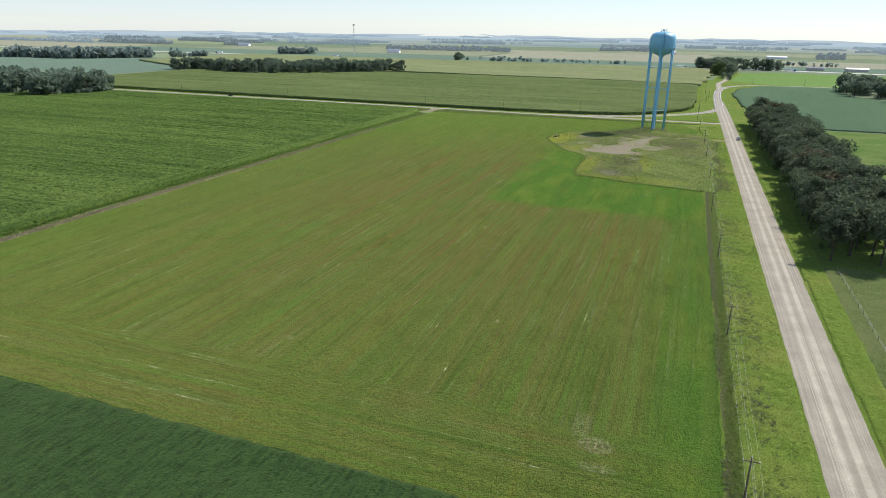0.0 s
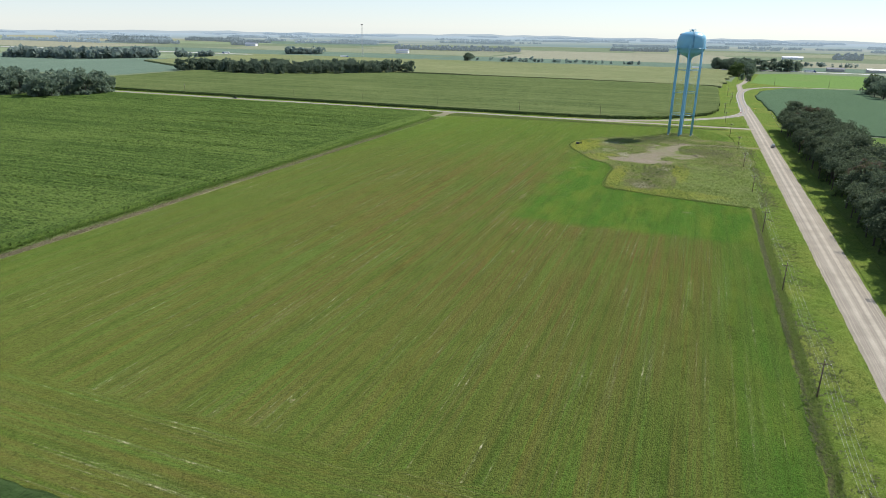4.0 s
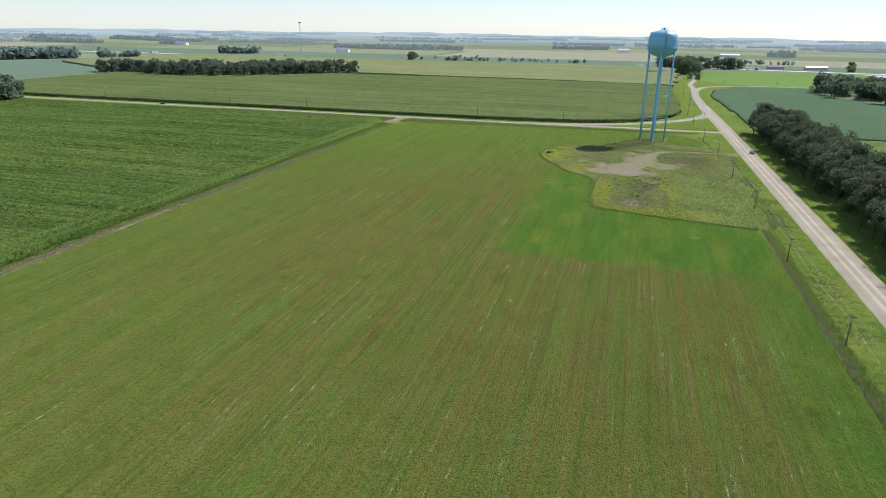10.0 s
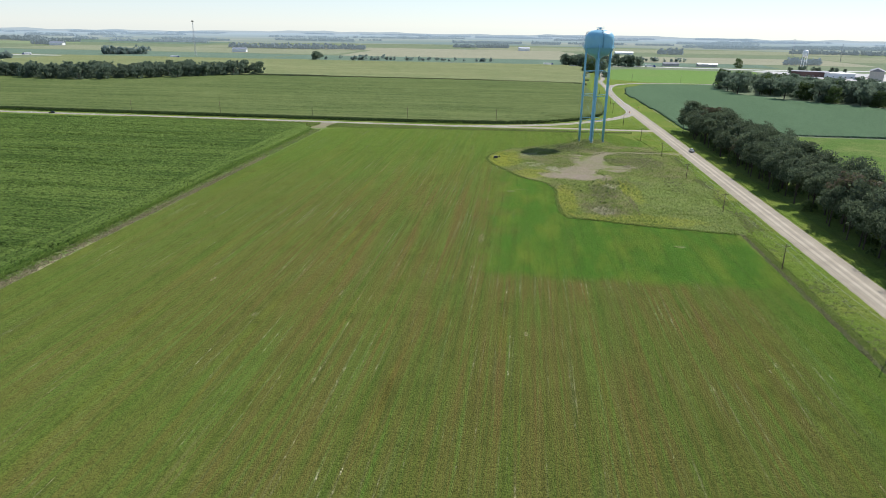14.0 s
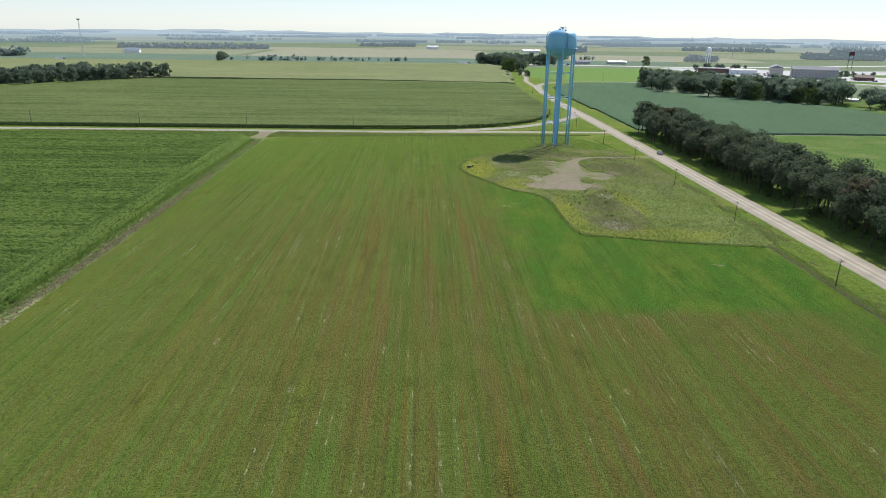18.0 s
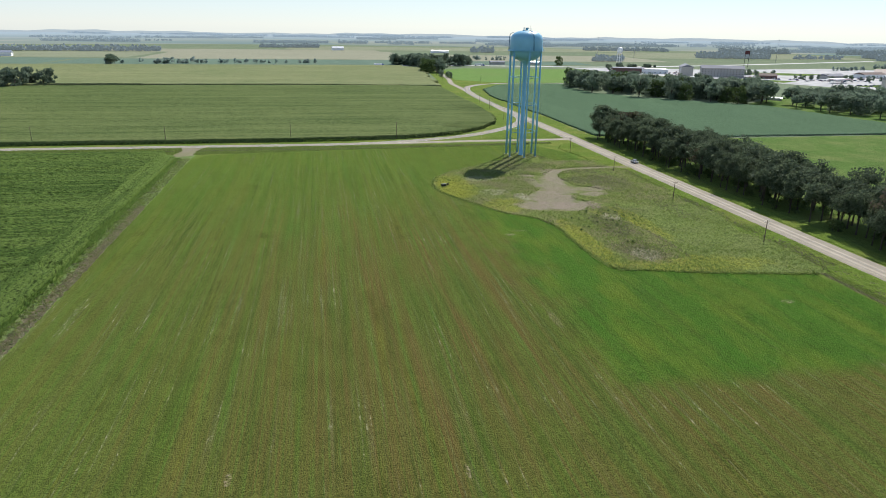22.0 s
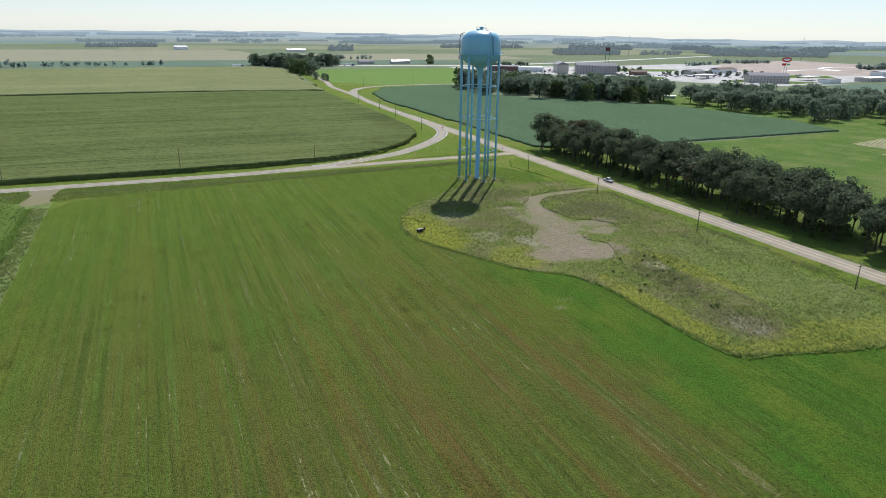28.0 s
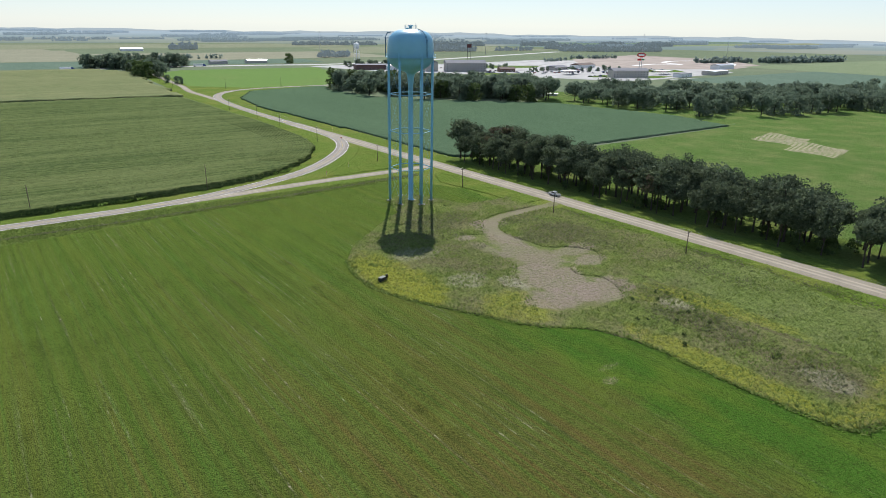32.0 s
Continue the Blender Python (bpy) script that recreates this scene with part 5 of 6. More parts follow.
wires([(x, y) for x, y in LINE[:9]], ((0.25, -2.0),), 8.0, 0.9)

# fence posts and wires along the field east of the road, and sign posts
def fence(a, b, step, label):
    n = int(math.dist(a, b) / step)
    ob = thing("wire_fence", label, "fence", pose(a[0], a[1], 0), kind="")
    d = Vector((b[0] - a[0], b[1] - a[1], 0))
    me = bpy.data.meshes.new("fence_post")
    bm = tube(bmesh.new(), [(0, 0, -0.1), (0, 0, 1.25)], [0.06, 0.05], 5)
    bm.to_mesh(me)
    bm.free()
    me.materials.append(POLE_WOOD)
    for k in range(n + 1):
        part("fence_post", me, None, ob).location = d * (k / n) + Vector((random.uniform(-0.1, 0.1), 0, random.uniform(-0.1, 0.05)))
    for z in (0.5, 0.85, 1.15):
        part("fence_wire", tube(bmesh.new(), [(0, 0, z), tuple(d * 0.5 + Vector((0, 0, z - 0.03))), tuple(d + Vector((0, 0, z)))], 0.012, 4), STEEL, ob)


fence((104, -20), (103, 140), 5, "old wooden post and wire fence in rough grass")
fence((127, 464), (356, 468), 6, "post and wire fence between pasture and soybeans")
fence((99.5, 480), (101, 590), 6, "post and wire fence beside the soybeans")


def road_sign(x, y, turn, shape, label):
    ob = thing("road_sign", label, "road sign", pose(x, y, 0, 0, 0, turn))
    part("post", tube(bmesh.new(), [(0, 0, 0), (0, 0, 2.6)], 0.04, 6), STEEL, ob)
    bm = bmesh.new()
    n, a0 = {"stop": (8, math.pi / 8), "diamond": (4, 0), "square": (4, math.pi / 4)}[shape]
    for yy in (-0.05, -0.08):
        bm.faces.new([bm.verts.new((0.45 * math.cos(a0 + k * 2 * math.pi / n), yy, 2.3 + 0.45 * math.sin(a0 + k * 2 * math.pi / n))) for k in range(n)])
    bm.verts.ensure_lookup_table()
    for k in range(n):
        bm.faces.new((bm.verts[k], bm.verts[(k + 1) % n], bm.verts[n + (k + 1) % n], bm.verts[n + k]))
    part("panel", bm, RED if shape == "stop" else PAINT_YELLOW if shape == "diamond" else WHITE, ob)


road_sign(76.3, 556, 0, "stop", "red octagonal stop sign on a steel post")
road_sign(43, 486, 120, "diamond", "yellow diamond warning sign on a steel post")
road_sign(89, 592, 180, "diamond", "yellow diamond warning sign on a steel post")
road_sign(75.5, 640, 0, "square", "small white road sign on a steel post")
road_sign(25, 474, 90, "stop", "red octagonal stop sign on a steel post")
road_sign(77.5, 474, 90, "stop", "red octagonal stop sign on a steel post")

# ---------------------------------------------------------------- vehicles


def wheel(parent, x, y, r, mirror=1):
    w = part("wheel", lathe(bmesh.new(), [(0, -0.12), (r * 0.6, -0.13), (r * 0.95, -0.12), (r, -0.06), (r, 0.06), (r * 0.95, 0.12), (r * 0.6, 0.13), (0, 0.12)], 16), DARK, parent)
    part("rim", lathe(bmesh.new(), [(0, 0.135), (r * 0.5, 0.14), (r * 0.6, 0.125)], 12), STEEL, w)
    w.matrix_basis = pose(x, y, r, 90 * mirror, 0, 0)


def shell(profile, y0, y1, tuck=0.0, bevel=0.06):
    """A side outline (x, z) drawn out between y0 and y1, drawn in towards the top by tuck."""
    bm = bmesh.new()
    top = max(z for _, z in profile)
    low = min(z for _, z in profile)
    a, b = [], []
    for x, z in profile:
        t = tuck * (z - low) / (top - low)
        a.append(bm.verts.new((x, y0 + t, z))), b.append(bm.verts.new((x, y1 - t, z)))
    bm.faces.new(a), bm.faces.new(b[::-1])
    for k in range(len(a)):
        j = (k + 1) % len(a)
        bm.faces.new((a[j], a[k], b[k], b[j]))
    bmesh.ops.recalc_face_normals(bm, faces=bm.faces[:])
    if bevel:
        bmesh.ops.bevel(bm, geom=bm.edges[:], offset=bevel, segments=2, affect="EDGES", profile=0.6, clamp_overlap=True)
    return bm


def pickup(m, paint, label):
    ob = thing("pickup_truck", label, "pickup truck", m)
    part("body", shell([(-2.85, 0.45), (2.75, 0.45), (2.85, 0.75), (2.8, 1.05), (1.55, 1.18), (-2.85, 1.18)], -0.98, 0.98, 0.06, 0.08), paint, ob)
    part("cab", shell([(-0.95, 1.16), (1.55, 1.16), (0.75, 1.88), (-0.75, 1.92)], -0.92, 0.92, 0.16, 0.06), paint, ob)
    part("windscreen", shell([(1.50, 1.22), (1.53, 1.22), (0.84, 1.83), (0.80, 1.83)], -0.80, 0.80, 0.10, 0), GLASS_DARK, ob)
    for s in (-1, 1):
        part("side_window", shell([(-0.8, 1.25), (1.25, 1.25), (0.68, 1.78), (-0.66, 1.80)], s * 0.885 - 0.03, s * 0.885 + 0.03, 0, 0), GLASS_DARK, ob)
        part("headlight", boxes(((2.78, s * 0.75 - 0.16, 0.78), (2.88, s * 0.75 + 0.16, 0.98)), bevel=0.02), WHITE, ob)
        part("taillight", boxes(((-2.9, s * 0.86 - 0.08, 0.75), (-2.84, s * 0.86 + 0.08, 1.08))), RED, ob)
        for x in (-1.85, 1.85):
            wheel(ob, x, s * 0.9, 0.39, -s)
    part("bed_liner", boxes(((-2.7, -0.78, 1.16), (-1.05, 0.78, 1.195))), DARK, ob)
    part("bumper", boxes(((2.8, -0.9, 0.48), (2.95, 0.9, 0.68)), bevel=0.03), STEEL, ob)
    part("bumper", boxes(((-2.98, -0.9, 0.48), (-2.83, 0.9, 0.66)), bevel=0.03), STEEL, ob)
    return ob


def car(m, paint, label, group=""):
    ob = thing("car", label, "car", m, group)
    part("body", shell([(-2.2, 0.35), (2.2, 0.35), (2.25, 0.65), (1.2, 0.92), (-2.2, 0.98)], -0.88, 0.88, 0.05, 0.07), paint, ob)
    part("cabin", shell([(-1.9, 0.94), (1.15, 0.90), (0.35, 1.42), (-1.2, 1.46)], -0.8, 0.8, 0.15, 0.04), GLASS_DARK, ob)
    part("roof", shell([(-1.2, 1.44), (0.36, 1.41), (0.3, 1.47), (-1.15, 1.52)], -0.66, 0.66, 0.02, 0), paint, ob)
    for s in (-1, 1):
        for x in (-1.35, 1.4):
            w = part("wheel", lathe(bmesh.new(), [(0, -0.1), (0.32, -0.1), (0.32, 0.1), (0, 0.1)], 10), DARK, ob)
            w.matrix_basis = pose(x, s * 0.8, 0.32, 90, 0, 0)
    return ob


pickup(pose(87.9, 390.4, 0.08, 0, 0, 90.6), PICKUP, "silver-white pickup truck parked on the road's edge")
car(pose(-360, 461, 0.1, 0, 0, 180), plain("black_car_paint", (0.02, 0.02, 0.025), 0.3), "small dark car on the crossroad")
PAINTS = [plain("car_paint", c, 0.35) for c in ((0.6, 0.6, 0.6), (0.7, 0.7, 0.68), (0.05, 0.05, 0.06), (0.25, 0.03, 0.03), (0.04, 0.07, 0.2), (0.3, 0.3, 0.32))]
LABELS = ("silver car in the parking lot", "white car in the parking lot", "black car in the parking lot", "red car in the parking lot", "blue car in the parking lot", "grey car in the parking lot")
MODELS = [car(pose(470 + 7 * k, 1060 + k, 0.052, 0, 0, 90), p, l, "parked cars") for k, (p, l) in enumerate(zip(PAINTS, LABELS))]

# ---------------------------------------------------------------- the roadside town
sheet("parking_pavement", [(372, 1225), (420, 1070), (486, 990), (552, 884), (606, 790), (640, 770), (930, 810), (1010, 900), (1190, 1040), (900, 1240), (640, 1190), (480, 1240)], 0.05, plain("pale_pavement", (0.38, 0.37, 0.35), 0.9, vary=0.25, scale=0.05),
      "pale concrete parking lots and service roads", "parking lot", seed=50)
for k, pts in enumerate(([(500, 960), (560, 905), (600, 930), (545, 985)], [(620, 850), (700, 790), (760, 800), (680, 870)], [(740, 900), (860, 850), (900, 900), (790, 960)], [(560, 1090), (700, 1040), (760, 1080), (620, 1150)])):
    sheet("lawn", pts, 0.08, PASTURE, "mown lawn island among the parking lots", "lawn", step=8, seed=60 + k)
sheet("graded_lot", [(820, 960), (1000, 860), (1180, 900), (1350, 1080), (1330, 1330), (1000, 1230), (880, 1100)], 0.07, plain("graded_earth", (0.32, 0.265, 0.22), 0.95, vary=0.2, scale=0.03), "bare pinkish brown graded construction lot", "bare ground", seed=55)
tagged(part("service_road", ribbon(curve([(930, 1010), (1020, 1030), (1060, 1000), (1090, 1060), (1180, 1090), (1250, 1040), (1180, 960), (1060, 900)], 8), 5, 5, 0.1), PAINT_WHITE), "white concrete service road winding through the graded lot", "road", kind="structure")
tagged(part("frontage_road", ribbon(curve([(700, 770), (900, 740), (1200, 720), (1700, 740)], 8), 5, 5, 0.1), plain("pale_frontage", (0.5, 0.48, 0.45), 0.85)), "pale frontage road past the fields", "road", kind="structure")


def gable(lx, ly, z0, z1, over=0.6):
    bm = bmesh.new()
    a = [bm.verts.new(p) for p in ((-lx - over, -ly - over, z0), (lx + over, -ly - over, z0), (lx + over, ly + over, z0), (-lx - over, ly + over, z0), (-lx - over, 0, z1), (lx + over, 0, z1))]
    for f in ((0, 1, 5, 4), (2, 3, 4, 5), (0, 4, 3), (1, 2, 5), (3, 2, 1, 0)):
        bm.faces.new([a[i] for i in f])
    return bm


def building(x, y, turn, lx, ly, floors, wall, roof, label, pitched=3.0, bays=0, fh=3.1, name="hotel"):
    """A long block with its storeys of windows; lx and ly are half lengths."""
    h = floors * fh + 0.6
    ob = thing(name, label, name.replace("_", " "), pose(x, y, 0, 0, 0, turn))
    body = part("wall", boxes(((-lx, -ly, 0), (lx, ly, h))), wall, ob)
    if pitched:
        part("roof", gable(lx, ly, h, h + pitched), roof, ob)
    else:
        part("roof", boxes(((-lx - 0.3, -ly - 0.3, h), (lx + 0.3, ly + 0.3, h + 0.5)), bevel=0.05), roof, ob)
    win = pane = None
    for f in range(floors):
        for k in range(bays):
            for s in (-1, 1):
                xx, z = -lx + (k + 0.5) * 2 * lx / bays, 0.9 + f * fh
                if win is None:
                    w = part("window", boxes(((-0.85, -0.06, 0), (0.85, 0.06, 1.6))), WHITE, ob)
                    p = part("pane", boxes(((-0.75, -0.09, 0.1), (0.75, 0.09, 1.5))), GLASS_DARK, w)
                    win, pane = w.data, p.data
                else:
                    w = part("window", win, None, ob)
                    part("pane", pane, None, w)
                w.location = (xx, s * ly, z)
    return ob


BEIGE, TANWALL, GREYROOF, BROWNROOF, REDWALL = plain("beige_siding", (0.50, 0.46, 0.40), 0.8, scale=0.5), plain("tan_siding", (0.43, 0.40, 0.37), 0.8, scale=0.5), plain("grey_shingle", (0.23, 0.23, 0.245), 0.85, scale=1.0), plain("brown_shingle", (0.15, 0.11, 0.09), 0.85, scale=1.0), plain("red_brick", (0.17, 0.10, 0.085), 0.85, scale=1.0)
building(536, 1020, -25, 31, 9, 4, TANWALL, GREYROOF, "four-storey tan hotel with grey shingle roof and rows of windows", 4, 14)
building(500, 1062, 65, 22, 9, 4, BEIGE, GREYROOF, "grey hotel wing with shingle roof", 4, 10)
building(674, 820, -25, 27, 9, 3, BEIGE, GREYROOF, "three-storey beige hotel with grey roof", 3.5, 12)
building(430, 1120, -20, 26, 14, 1, REDWALL, GREYROOF, "low red-brown commercial building", 0, 6, 6.5, "store")
building(465, 1100, -20, 20, 16, 1, WHITE, STEEL, "wide pale flat-roofed store", 0, 5, 6.0, "store")
building(590, 985, -25, 12, 8, 1, REDWALL, BROWNROOF, "small brown restaurant with pitched roof", 3, 5, 4.0, "restaurant")
building(700, 985, 10, 18, 9, 1, BEIGE, GREYROOF, "low beige restaurant with grey roof", 3, 6, 4.0, "restaurant")
building(790, 1010, 10, 24, 10, 1, WHITE, BROWNROOF, "long white truck stop store", 3, 6, 4.5, "store")
building(1010, 880, 5, 26, 9, 1, WHITE, STEEL, "long white metal shed", 2, 0, 6.0, "shed")
building(860, 800, 8, 26, 10, 1, BEIGE, WHITE, "low white-roofed service building", 1, 6, 5.0, "store")
building(760, 790, 8, 14, 8, 1, WHITE, GREYROOF, "low white service station building", 0, 4, 4.5, "store")
building(262, 1335, 0, 14, 6, 1, TANWALL, GREYROOF, "low grey farm building by the highway", 2.5, 0, 4.0, "farm_building")
building(330, 1342, 3, 18, 6, 1, BEIGE, STEEL, "low pale farm building by the highway", 2, 0, 4.0, "farm_building")
building(-20, 2030, 8, 16, 8, 1, WHITE, STEEL, "white barn on the far plain", 4, 0, 6.0, "barn")
building(-690, 1560, 8, 16, 8, 1, WHITE, STEEL, "white barn on the far plain", 4, 0, 6.0, "barn")
building(-1300, 1750, 8, 18, 8, 1, WHITE, STEEL, "white barn on the far plain", 4, 0, 6.0, "barn")
building(250, 1900, 3, 24, 7, 1, WHITE, STEEL, "long white barn on the far plain", 3, 0, 4.0, "barn")
building(385, 690, -35, 9, 2, 1, STEEL, STEEL, "long low grey shed among trees", 0.5, 0, 1.8, "shed")

# fuel canopies
for x, y, turn in ((640, 900, 15), (775, 835, 8)):
    ob = thing("fuel_canopy", "flat white fuel station canopy on steel columns", "fuel canopy", pose(x, y, 0, 0, 0, turn))
    part("roof", boxes(((-16, -8, 5.0), (16, 8, 6.0)), bevel=0.05), WHITE, ob)
    part("fascia", boxes(((-16.1, -8.1, 5.3), (16.1, 8.1, 5.6))), RED, ob)
    for px in (-12, -4, 4, 12):
        for py in (-4, 4):
            part("column", boxes(((px - 0.2, py - 0.2, 0), (px + 0.2, py + 0.2, 5.0))), WHITE, ob)

# tall signs
ob = thing("pylon_sign", "very tall roadside sign with an oval red board over smaller boards", "sign", pose(785, 885, 0, 0, 0, -40))
for x in (-1.6, 1.6):
    part("post", tube(bmesh.new(), [(x, 0, 0), (x, 0, 27)], 0.45, 8), STEEL, ob)
bm = bmesh.new()
lathe(bm, [(0, -0.7), (6.6, -0.7), (6.9, 0), (6.6, 0.7), (0, 0.7)], 28)
oval = part("oval_board", bm, RED, ob)
oval.matrix_basis = pose(0, 0, 26.5, 90) @ Matrix.Diagonal((1, 0.52, 1, 1))
bm = bmesh.new()
lathe(bm, [(0, 0.75), (5.0, 0.75), (5.0, 0.78), (0, 0.78)], 28)
face = part("board_face", bm, WHITE, oval)
face.matrix_basis = Matrix.Diagonal((1, 0.6, 1, 1))
part("red_board", boxes(((-5.5, -0.5, 18), (0.6, 0.5, 21)), bevel=0.05), RED, ob)
part("green_board", boxes(((1.2, -0.5, 18.4), (5.2, 0.5, 20.6)), bevel=0.05), plain("green_board", (0.03, 0.25, 0.10), 0.5), ob)

ob = thing("sign_tower", "tall two-legged sign with a dark square board", "sign", pose(760, 1290, 0, 0, 0, -30))
for x in (-3.5, 3.5):
    part("post", tube(bmesh.new(), [(x, 0, 0), (x, 0, 27)], 0.4, 8), DARK, ob)
part("board", boxes(((-4.5, -0.5, 24), (4.5, 0.5, 31)), bevel=0.05), plain("dark_red_board", (0.10, 0.03, 0.03), 0.5), ob)
part("crossbar", boxes(((-3.5, -0.2, 16), (3.5, 0.2, 16.5))), DARK, ob)

second = thing("water_tower", "white steel water tower far off beside the highway", "water tower", pose(449, 1200, 0))
part("tank", lathe(bmesh.new(), [(0, 37.5), (2.2, 37), (4.2, 35.5), (4.6, 34), (4.6, 30), (3.9, 28), (2.4, 26.6), (0.9, 25.8), (0.7, 24)], 32), WHITE, second)
part("riser", tube(bmesh.new(), [(0, 0, 0), (0, 0, 26)], 0.6, 10), WHITE, second)
part("base", boxes(((-6, -6, 0), (6, 6, 2.5)), bevel=0.1), DARK, second)
for k in range(4):
    a = k * math.pi / 2 + 0.5
    part("leg", tube(bmesh.new(), [(6.0 * math.cos(a), 6.0 * math.sin(a), 0), (4.5 * math.cos(a), 4.5 * math.sin(a), 31)], 0.25, 6), WHITE, second)
for z in (10, 20):
    for k in range(4):
        a, b = k * math.pi / 2 + 0.5, (k + 1) * math.pi / 2 + 0.5
        r = 6.0 - 1.5 * z / 31
        part("strut", tube(bmesh.new(), [(r * math.cos(a), r * math.sin(a), z), (r * math.cos(b), r * math.sin(b), z)], 0.12, 5), WHITE, second)

# radio mast with a head platform, and slim masts
mast = thing("radio_mast", "slender grey radio mast with a small head platform", "radio mast", pose(-690, 1340, 0))
for k in range(3):
    a = k * 2.094
    part("rail", tube(bmesh.new(), [(2.2 * math.cos(a), 2.2 * math.sin(a), 0), (0.7 * math.cos(a), 0.7 * math.sin(a), 68)], 0.16, 5), STEEL, mast)
for k in range(22):
    z = 2 + k * 3
    r0, r1 = 2.2 - 1.5 * z / 68, 2.2 - 1.5 * (z + 3) / 68
    bm = bmesh.new()
    for j in range(3):
        a, b = j * 2.094, (j + 1) * 2.094
        tube(bm, [(r0 * math.cos(a), r0 * math.sin(a), z), (r1 * math.cos(b), r1 * math.sin(b), z + 3)], 0.07, 4)
    part("lattice", bm, STEEL, mast)
part("platform", lathe(bmesh.new(), [(0, 67), (2.6, 67), (2.6, 69), (0, 69)], 10), DARK, mast)
for x, y, h in ((560, 1560, 50), (980, 1500, 50), (1280, 1260, 52), (1520, 1180, 45), (720, 1700, 40)):
    ob = thing("slim_mast", "thin grey steel mast far off", "mast", pose(x, y, 0))
    part("shaft", tube(bmesh.new(), [(0, 0, 0), (0, 0, h)], [0.7, 0.3], 6), STEEL, ob)
    part("head", boxes(((-0.8, -0.8, h - 2), (0.8, 0.8, h))), STEEL, ob)

# parked cars and highway traffic at rest
rng = random.Random(77)
LOTS = [(455, 1075, 530, 1120, 26), (520, 960, 600, 1005, 34), (600, 900, 700, 960, 38), (630, 840, 690, 860, 14), (690, 860, 760, 900, 22), (690, 920, 800, 985, 44), (800, 880, 880, 930, 22), (540, 1050, 640, 1110, 30)]
for x0, y0, x1, y1, n in LOTS:
    for k in range(n):
        copy_thing(rng.choice(MODELS), pose(rng.uniform(x0, x1), y0 + (y1 - y0) * round(rng.random() * 4) / 4 + rng.uniform(-1, 1), 0.052, 0, 0, 90 + rng.uniform(-12, 12)))


def semi(x, y, turn):
    ob = thing("semi_trailer_truck", "white semi trailer truck on the highway", "truck", pose(x, y, 0.05, 0, 0, turn), "highway trucks")
    part("trailer", boxes(((-8, -1.3, 1.1), (6, 1.3, 4.0)), bevel=0.05), WHITE, ob)
    part("tractor", shell([(6.4, 0.6), (10.5, 0.6), (10.5, 1.9), (9.2, 2.2), (8.6, 3.5), (6.4, 3.7)], -1.2, 1.2, 0.1, 0.08), PAINTS[4], ob)
    for px in (-7, -5.8, 5, 7.2, 9.7):
        for s in (-1, 1):
            w = part("wheel", lathe(bmesh.new(), [(0, -0.2), (0.5, -0.2), (0.5, 0.2), (0, 0.2)], 12), DARK, ob)
            w.matrix_basis = pose(px, s * 1.1, 0.5, 90)


semi(-690, 1254, 2), semi(30, 1274, 6), semi(-1000, 1252, 182), semi(215, 1284, -3)
for x, y in ((-820, 1250), (-740, 1262), (-560, 1258), (-330, 1264), (-230, 1262), (-150, 1270), (-60, 1264), (110, 1290), (170, 1288)):
    copy_thing(rng.choice(MODELS), pose(x, y, 0.052, 0, 0, rng.choice((2, 182))))

# trees planted among the lots
grove([(600, 960), (760, 900), (830, 960), (700, 1010)], 30, 5, 9, 21, "small planted tree among the parking lots", "", 8, one="small planted trees among the parking lots")
grove([(400, 1150), (470, 1130), (520, 1180), (430, 1210)], 14, 8, 13, 22, "tree behind the stores", "", 9, one="trees behind the stores")
grove([(560, 1060), (640, 1030), (660, 1060), (580, 1090)], 14, 7, 11, 23, "tree behind the hotel", "", 9, one="trees behind the hotel")
woods([(900, 1700, 1080, 1680, 60, 14), (1350, 1600, 1650, 1480, 60, 14), (520, 1480, 590, 1490, 24, 13)], 6, "hazy woods behind the town", HAZY_WOODS)
woods([(1000, 1250, 1150, 1230, 16, 8), (1150, 1020, 1280, 980, 24, 11), (1300, 960, 1560, 920, 30, 13), (860, 1180, 960, 1200, 12, 7)], 26, "windbreaks round the graded lot")

# hay windrows in the pasture: flat wavy swaths of cut hay in two blocks
CUT_HAY = plain("cut_hay", (0.38, 0.34, 0.21), 0.95, vary=0.25)
for block, (cx, cy, n) in enumerate(((318, 412, 10), (298, 380, 10))):
    for k in range(n):
        x = cx - 17 + k * 3.7
        line = curve([(x + 2.2 * math.sin(0.9 * j + 0.35 * k) + 0.9 * j, cy - 16 + 5.0 * j + 0.8 * k) for j in range(7)], 4)
        tagged(part("hay_windrow", ribbon(line, 0.72, 0.72, 0.06, 0.35, 200 + k + 20 * block, 0.22), CUT_HAY), "wavy pale windrow of cut hay in the pasture", "hay", "hay windrows")

# ---------------------------------------------------------------- weeds and long grass
on_pad = lambda x, y, r: ~inside(x, y, GRAVELPAD)


def near(*ovals):
    """A test for places inside any of the ovals (x, y, half widths)."""
    return lambda x, y, r: on_pad(x, y, r) & np.any([((x - a) / c) ** 2 + ((y - b) / d) ** 2 < r.uniform(0.3, 1.3, x.shape) for a, b, c, d in ovals], axis=0)


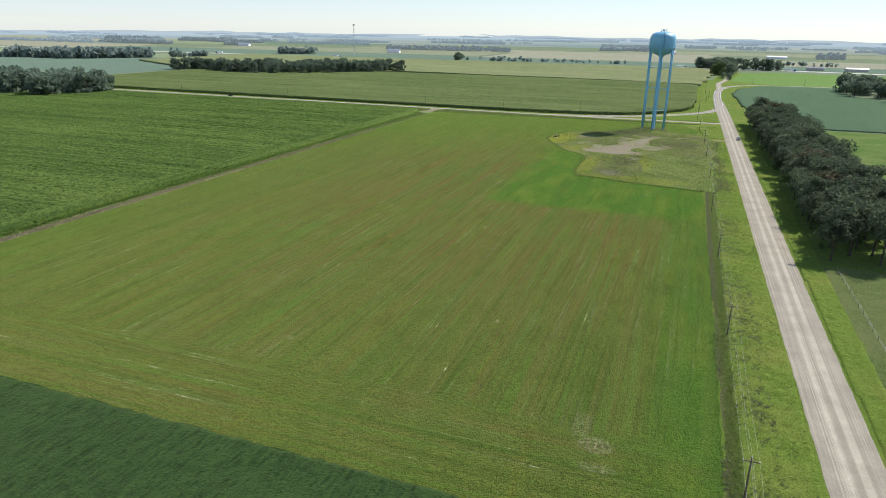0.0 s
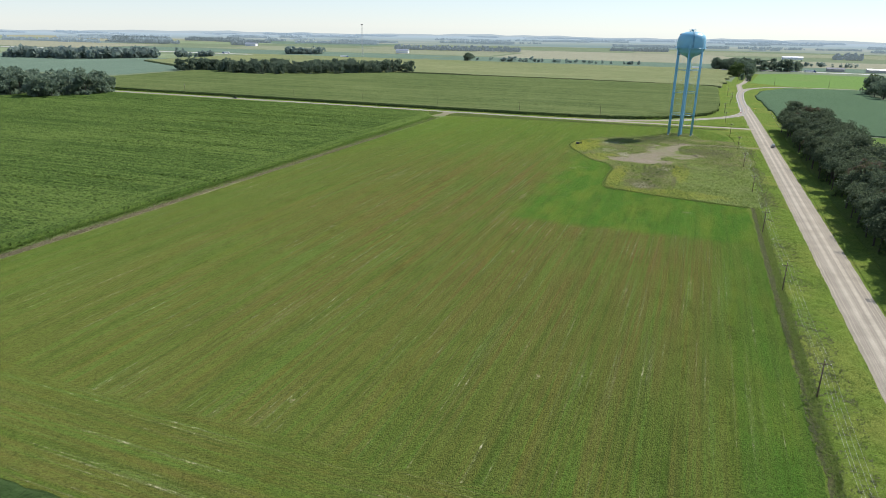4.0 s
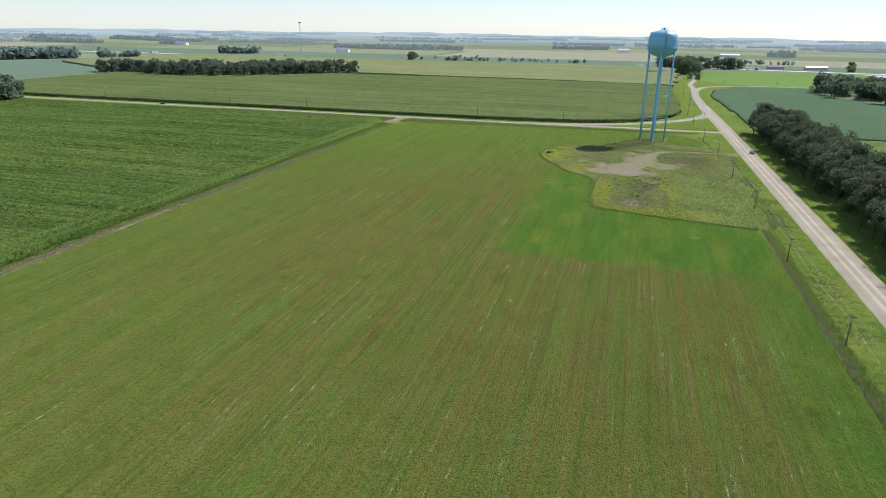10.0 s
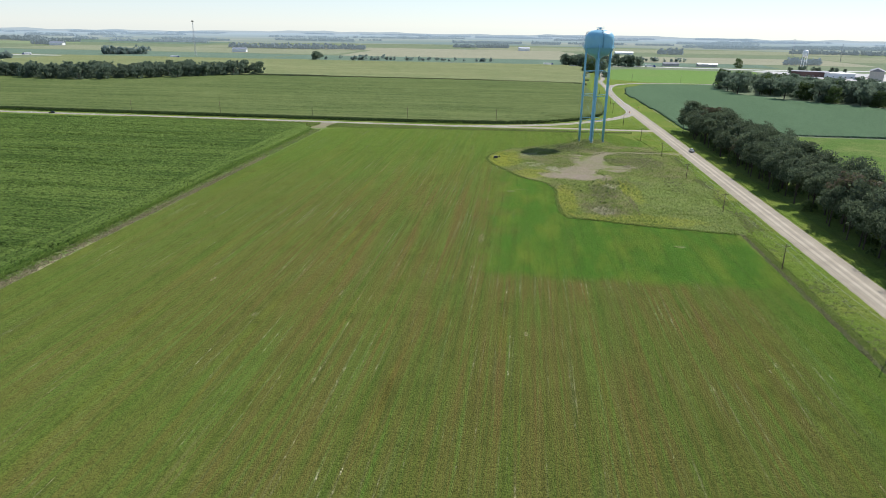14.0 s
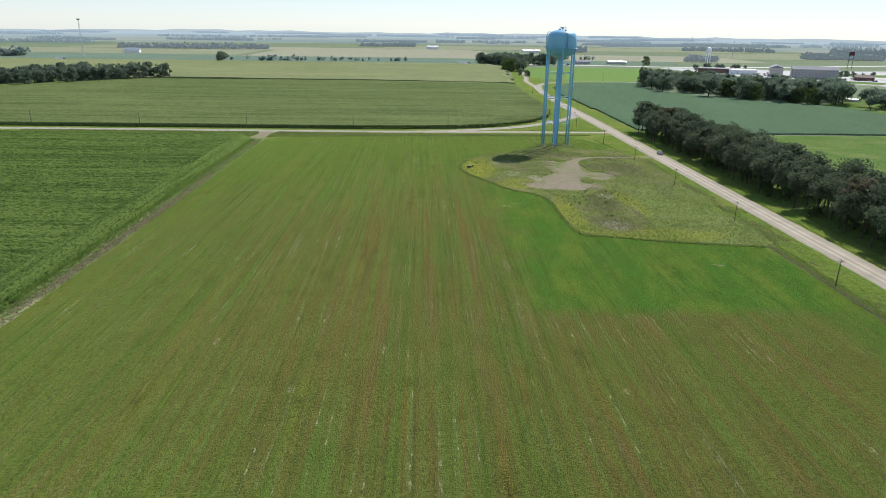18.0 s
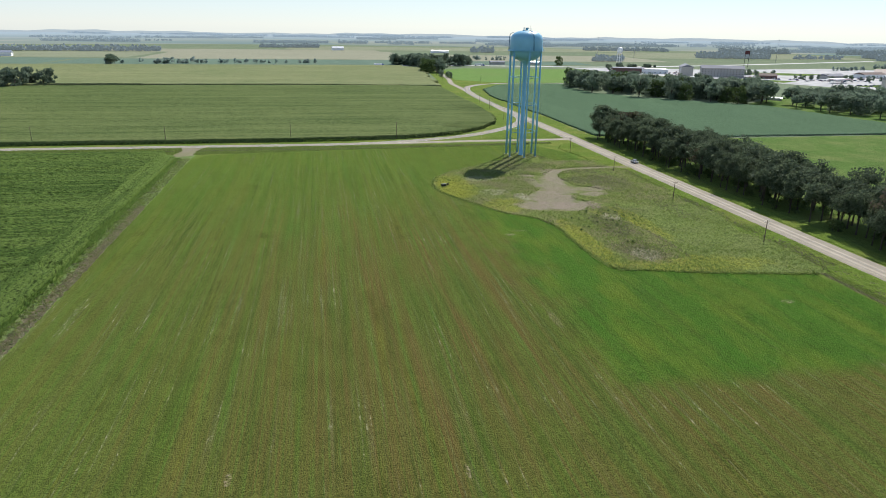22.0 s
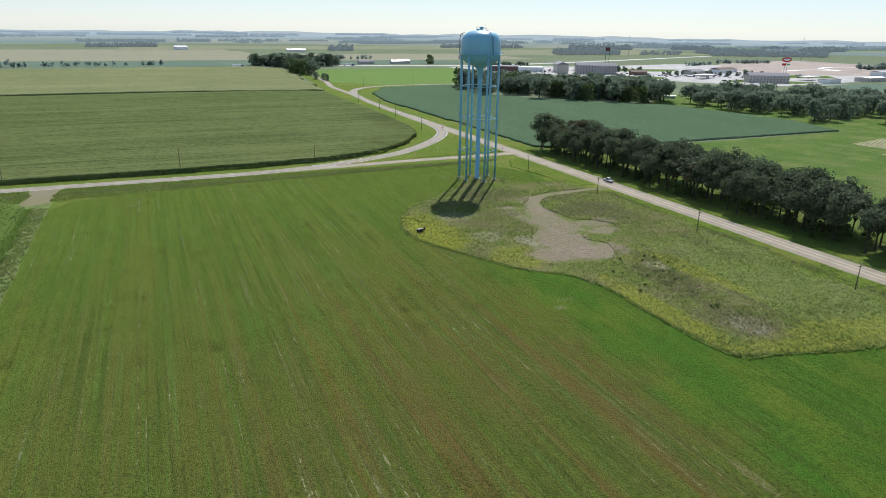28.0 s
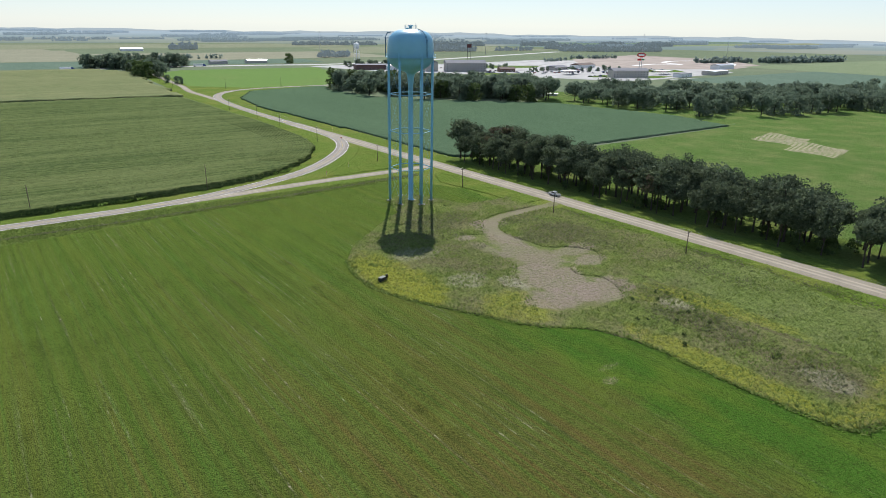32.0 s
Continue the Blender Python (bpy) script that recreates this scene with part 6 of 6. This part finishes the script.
canopy("lot_growth", LOTPOLY, (0.5, 0.5), 0.34, 0.42, LOT, "uneven knee-high growth of the weedy lot", "weeds", 70, hole=GRAVELPAD)
tufts("lot_weeds", scatter(LOTPOLY, 16000, 1, lambda x, y, r: on_pad(x, y, r) & (wobble(x, y, 0.22, 41) > r.uniform(-1.0, 1.2, x.shape))), 0.75, WEED, "thick green weeds and grass of the lot", "weeds", 31, 3, 0.14)
tufts("lot_dark_weeds", scatter(LOTPOLY, 9000, 2, near((24, 290, 6, 7), (33, 300, 6, 5), (30, 284, 5, 7), (27, 276, 4, 9), (44, 352, 9, 8), (16, 375, 9, 8), (25, 252, 5, 7), (55, 350, 9, 18), (26, 388, 12, 8), (48, 372, 14, 5), (60, 300, 4, 18))), 0.8, WEED_DARK, "dark brown-green weed clumps in the lot", "weeds", 32, 3, 0.2)
tufts("lot_seed_heads", scatter(LOTPOLY, 3200, 3, near((25, 252, 6, 7), (31, 292, 4, 6), (-2, 336, 7, 6), (8, 327, 4, 7), (20, 268, 6, 10))), 0.5, WEED_PALE, "pale seeding weeds in the lot", "weeds", 33, 3, 0.2)
edge = ragged(curve([(-22, 368), (-26, 354), (-25, 339), (-17, 322), (-7, 304), (3, 295), (7, 283), (7, 260), (9, 241), (18, 238), (37, 233), (66, 228)], 6), 0.35, 0.35, 4)
edge = [(x, y, 0) for x, y in edge if not (inside(np.array([x]), np.array([y]), [(-15, 360), (12, 290), (14, 246), (66, 236), (66, 380), (0, 380)])[0])]
tufts("lot_margin", edge, 0.55, WEED, "tall yellow-green grass along the lot's margin", "weeds", 34, 4, 0.28)
tufts("fence_row_weeds", scatter([(69.2, -40), (70.6, -40), (69.8, 77), (68.9, 173), (68.6, 228), (67.5, 228), (67.6, 173), (68.5, 77)], 1700, 5, lambda x, y, r: wobble(x, y, 0.2, 6) > r.uniform(-0.9, 0.6, x.shape)), 0.5, WEED_DARK, "dark tangled weeds along the fence row under the poles", "weeds", 35, 5, 0.10)
tufts("fence_row_grass", scatter([(70.2, -60), (72.2, -60), (71.4, 77), (70.4, 228), (68.8, 228), (69.4, 100)], 5200, 15), 0.4, WEED, "tall green grass along the fence row", "grass", 45, 5, 0.14)
tufts("ditch_grass", scatter([(71.5, -60), (83.8, -60), (79.5, 375), (72, 375)], 6000, 6, lambda x, y, r: wobble(x, y, 0.25, 16) > r.uniform(-0.3, 1.2, x.shape)), 0.35, WEED, "clumps of lush green ditch grass", "grass", 36, 4, 0.16)
tufts("strip_weeds", scatter([(-144, 0), (-140.6, 0), (-140.6, 330), (-143.5, 330)], 6000, 7, lambda x, y, r: wobble(x, y, 0.12, 3) > r.uniform(-1.2, 0.4, x.shape)), 0.35, WEED_PALE, "dry tan weeds between corn and hay", "weeds", 37, 3, 0.25)
tufts("strip_dark_weeds", scatter([(-148.5, 0), (-143.4, 0), (-143, 180), (-140.8, 250), (-140.8, 428), (-151, 428)], 1200, 17, lambda x, y, r: (y > 150) | (r.rand(*x.shape) < 0.4)), 0.5, WEED_DARK, "tall grey-green weeds between corn and hay", "weeds", 47, 5, 0.16)
tufts("ditch_dark_weeds", scatter([(71, -60), (78.5, -60), (77, 375), (71, 375)], 4200, 18, lambda x, y, r: wobble(x, y, 0.14, 19) > r.uniform(-0.2, 1.0, x.shape)), 0.4, WEED_DARK, "grey-green rank weeds in the roadside ditch", "weeds", 48, 4, 0.16)
tufts("strip_green_weeds", scatter([(-148.5, 0), (-143.4, 0), (-143, 180), (-140.8, 250), (-140.8, 426), (-150, 426)], 4500, 8), 0.35, WEED, "green weeds between corn and hay", "weeds", 38)
tufts("roadside_ditch_weeds", scatter([(-300, 444), (-138, 436), (-54, 444.5), (44, 450), (64, 453), (64, 457), (-300, 458)], 12000, 9, lambda x, y, r: ~inside(x, y, DRIVE)), 0.45, WEED, "long ditch grass along the crossroad", "grass", 39)
tufts("ditch_dark_line", scatter([(-300, 446.6), (-60, 446), (44, 452.5), (62, 454), (62, 455.2), (-60, 447.2), (-300, 448)], 5000, 10, lambda x, y, r: ~inside(x, y, DRIVE)), 0.6, WEED_DARK, "dark line of rank weeds in the ditch bottom", "weeds", 40)
for k in range(30):
    x, y = random.gauss(27, 6), random.gauss(288, 12)
    if not inside(np.array([x]), np.array([y]), GRAVELPAD)[0]:
        plant(BUSH, x, y, random.uniform(0.5, 1.1), random.uniform(0, 6), "small dark shrub in the weedy lot", "shrubs of the lot", "shrub")
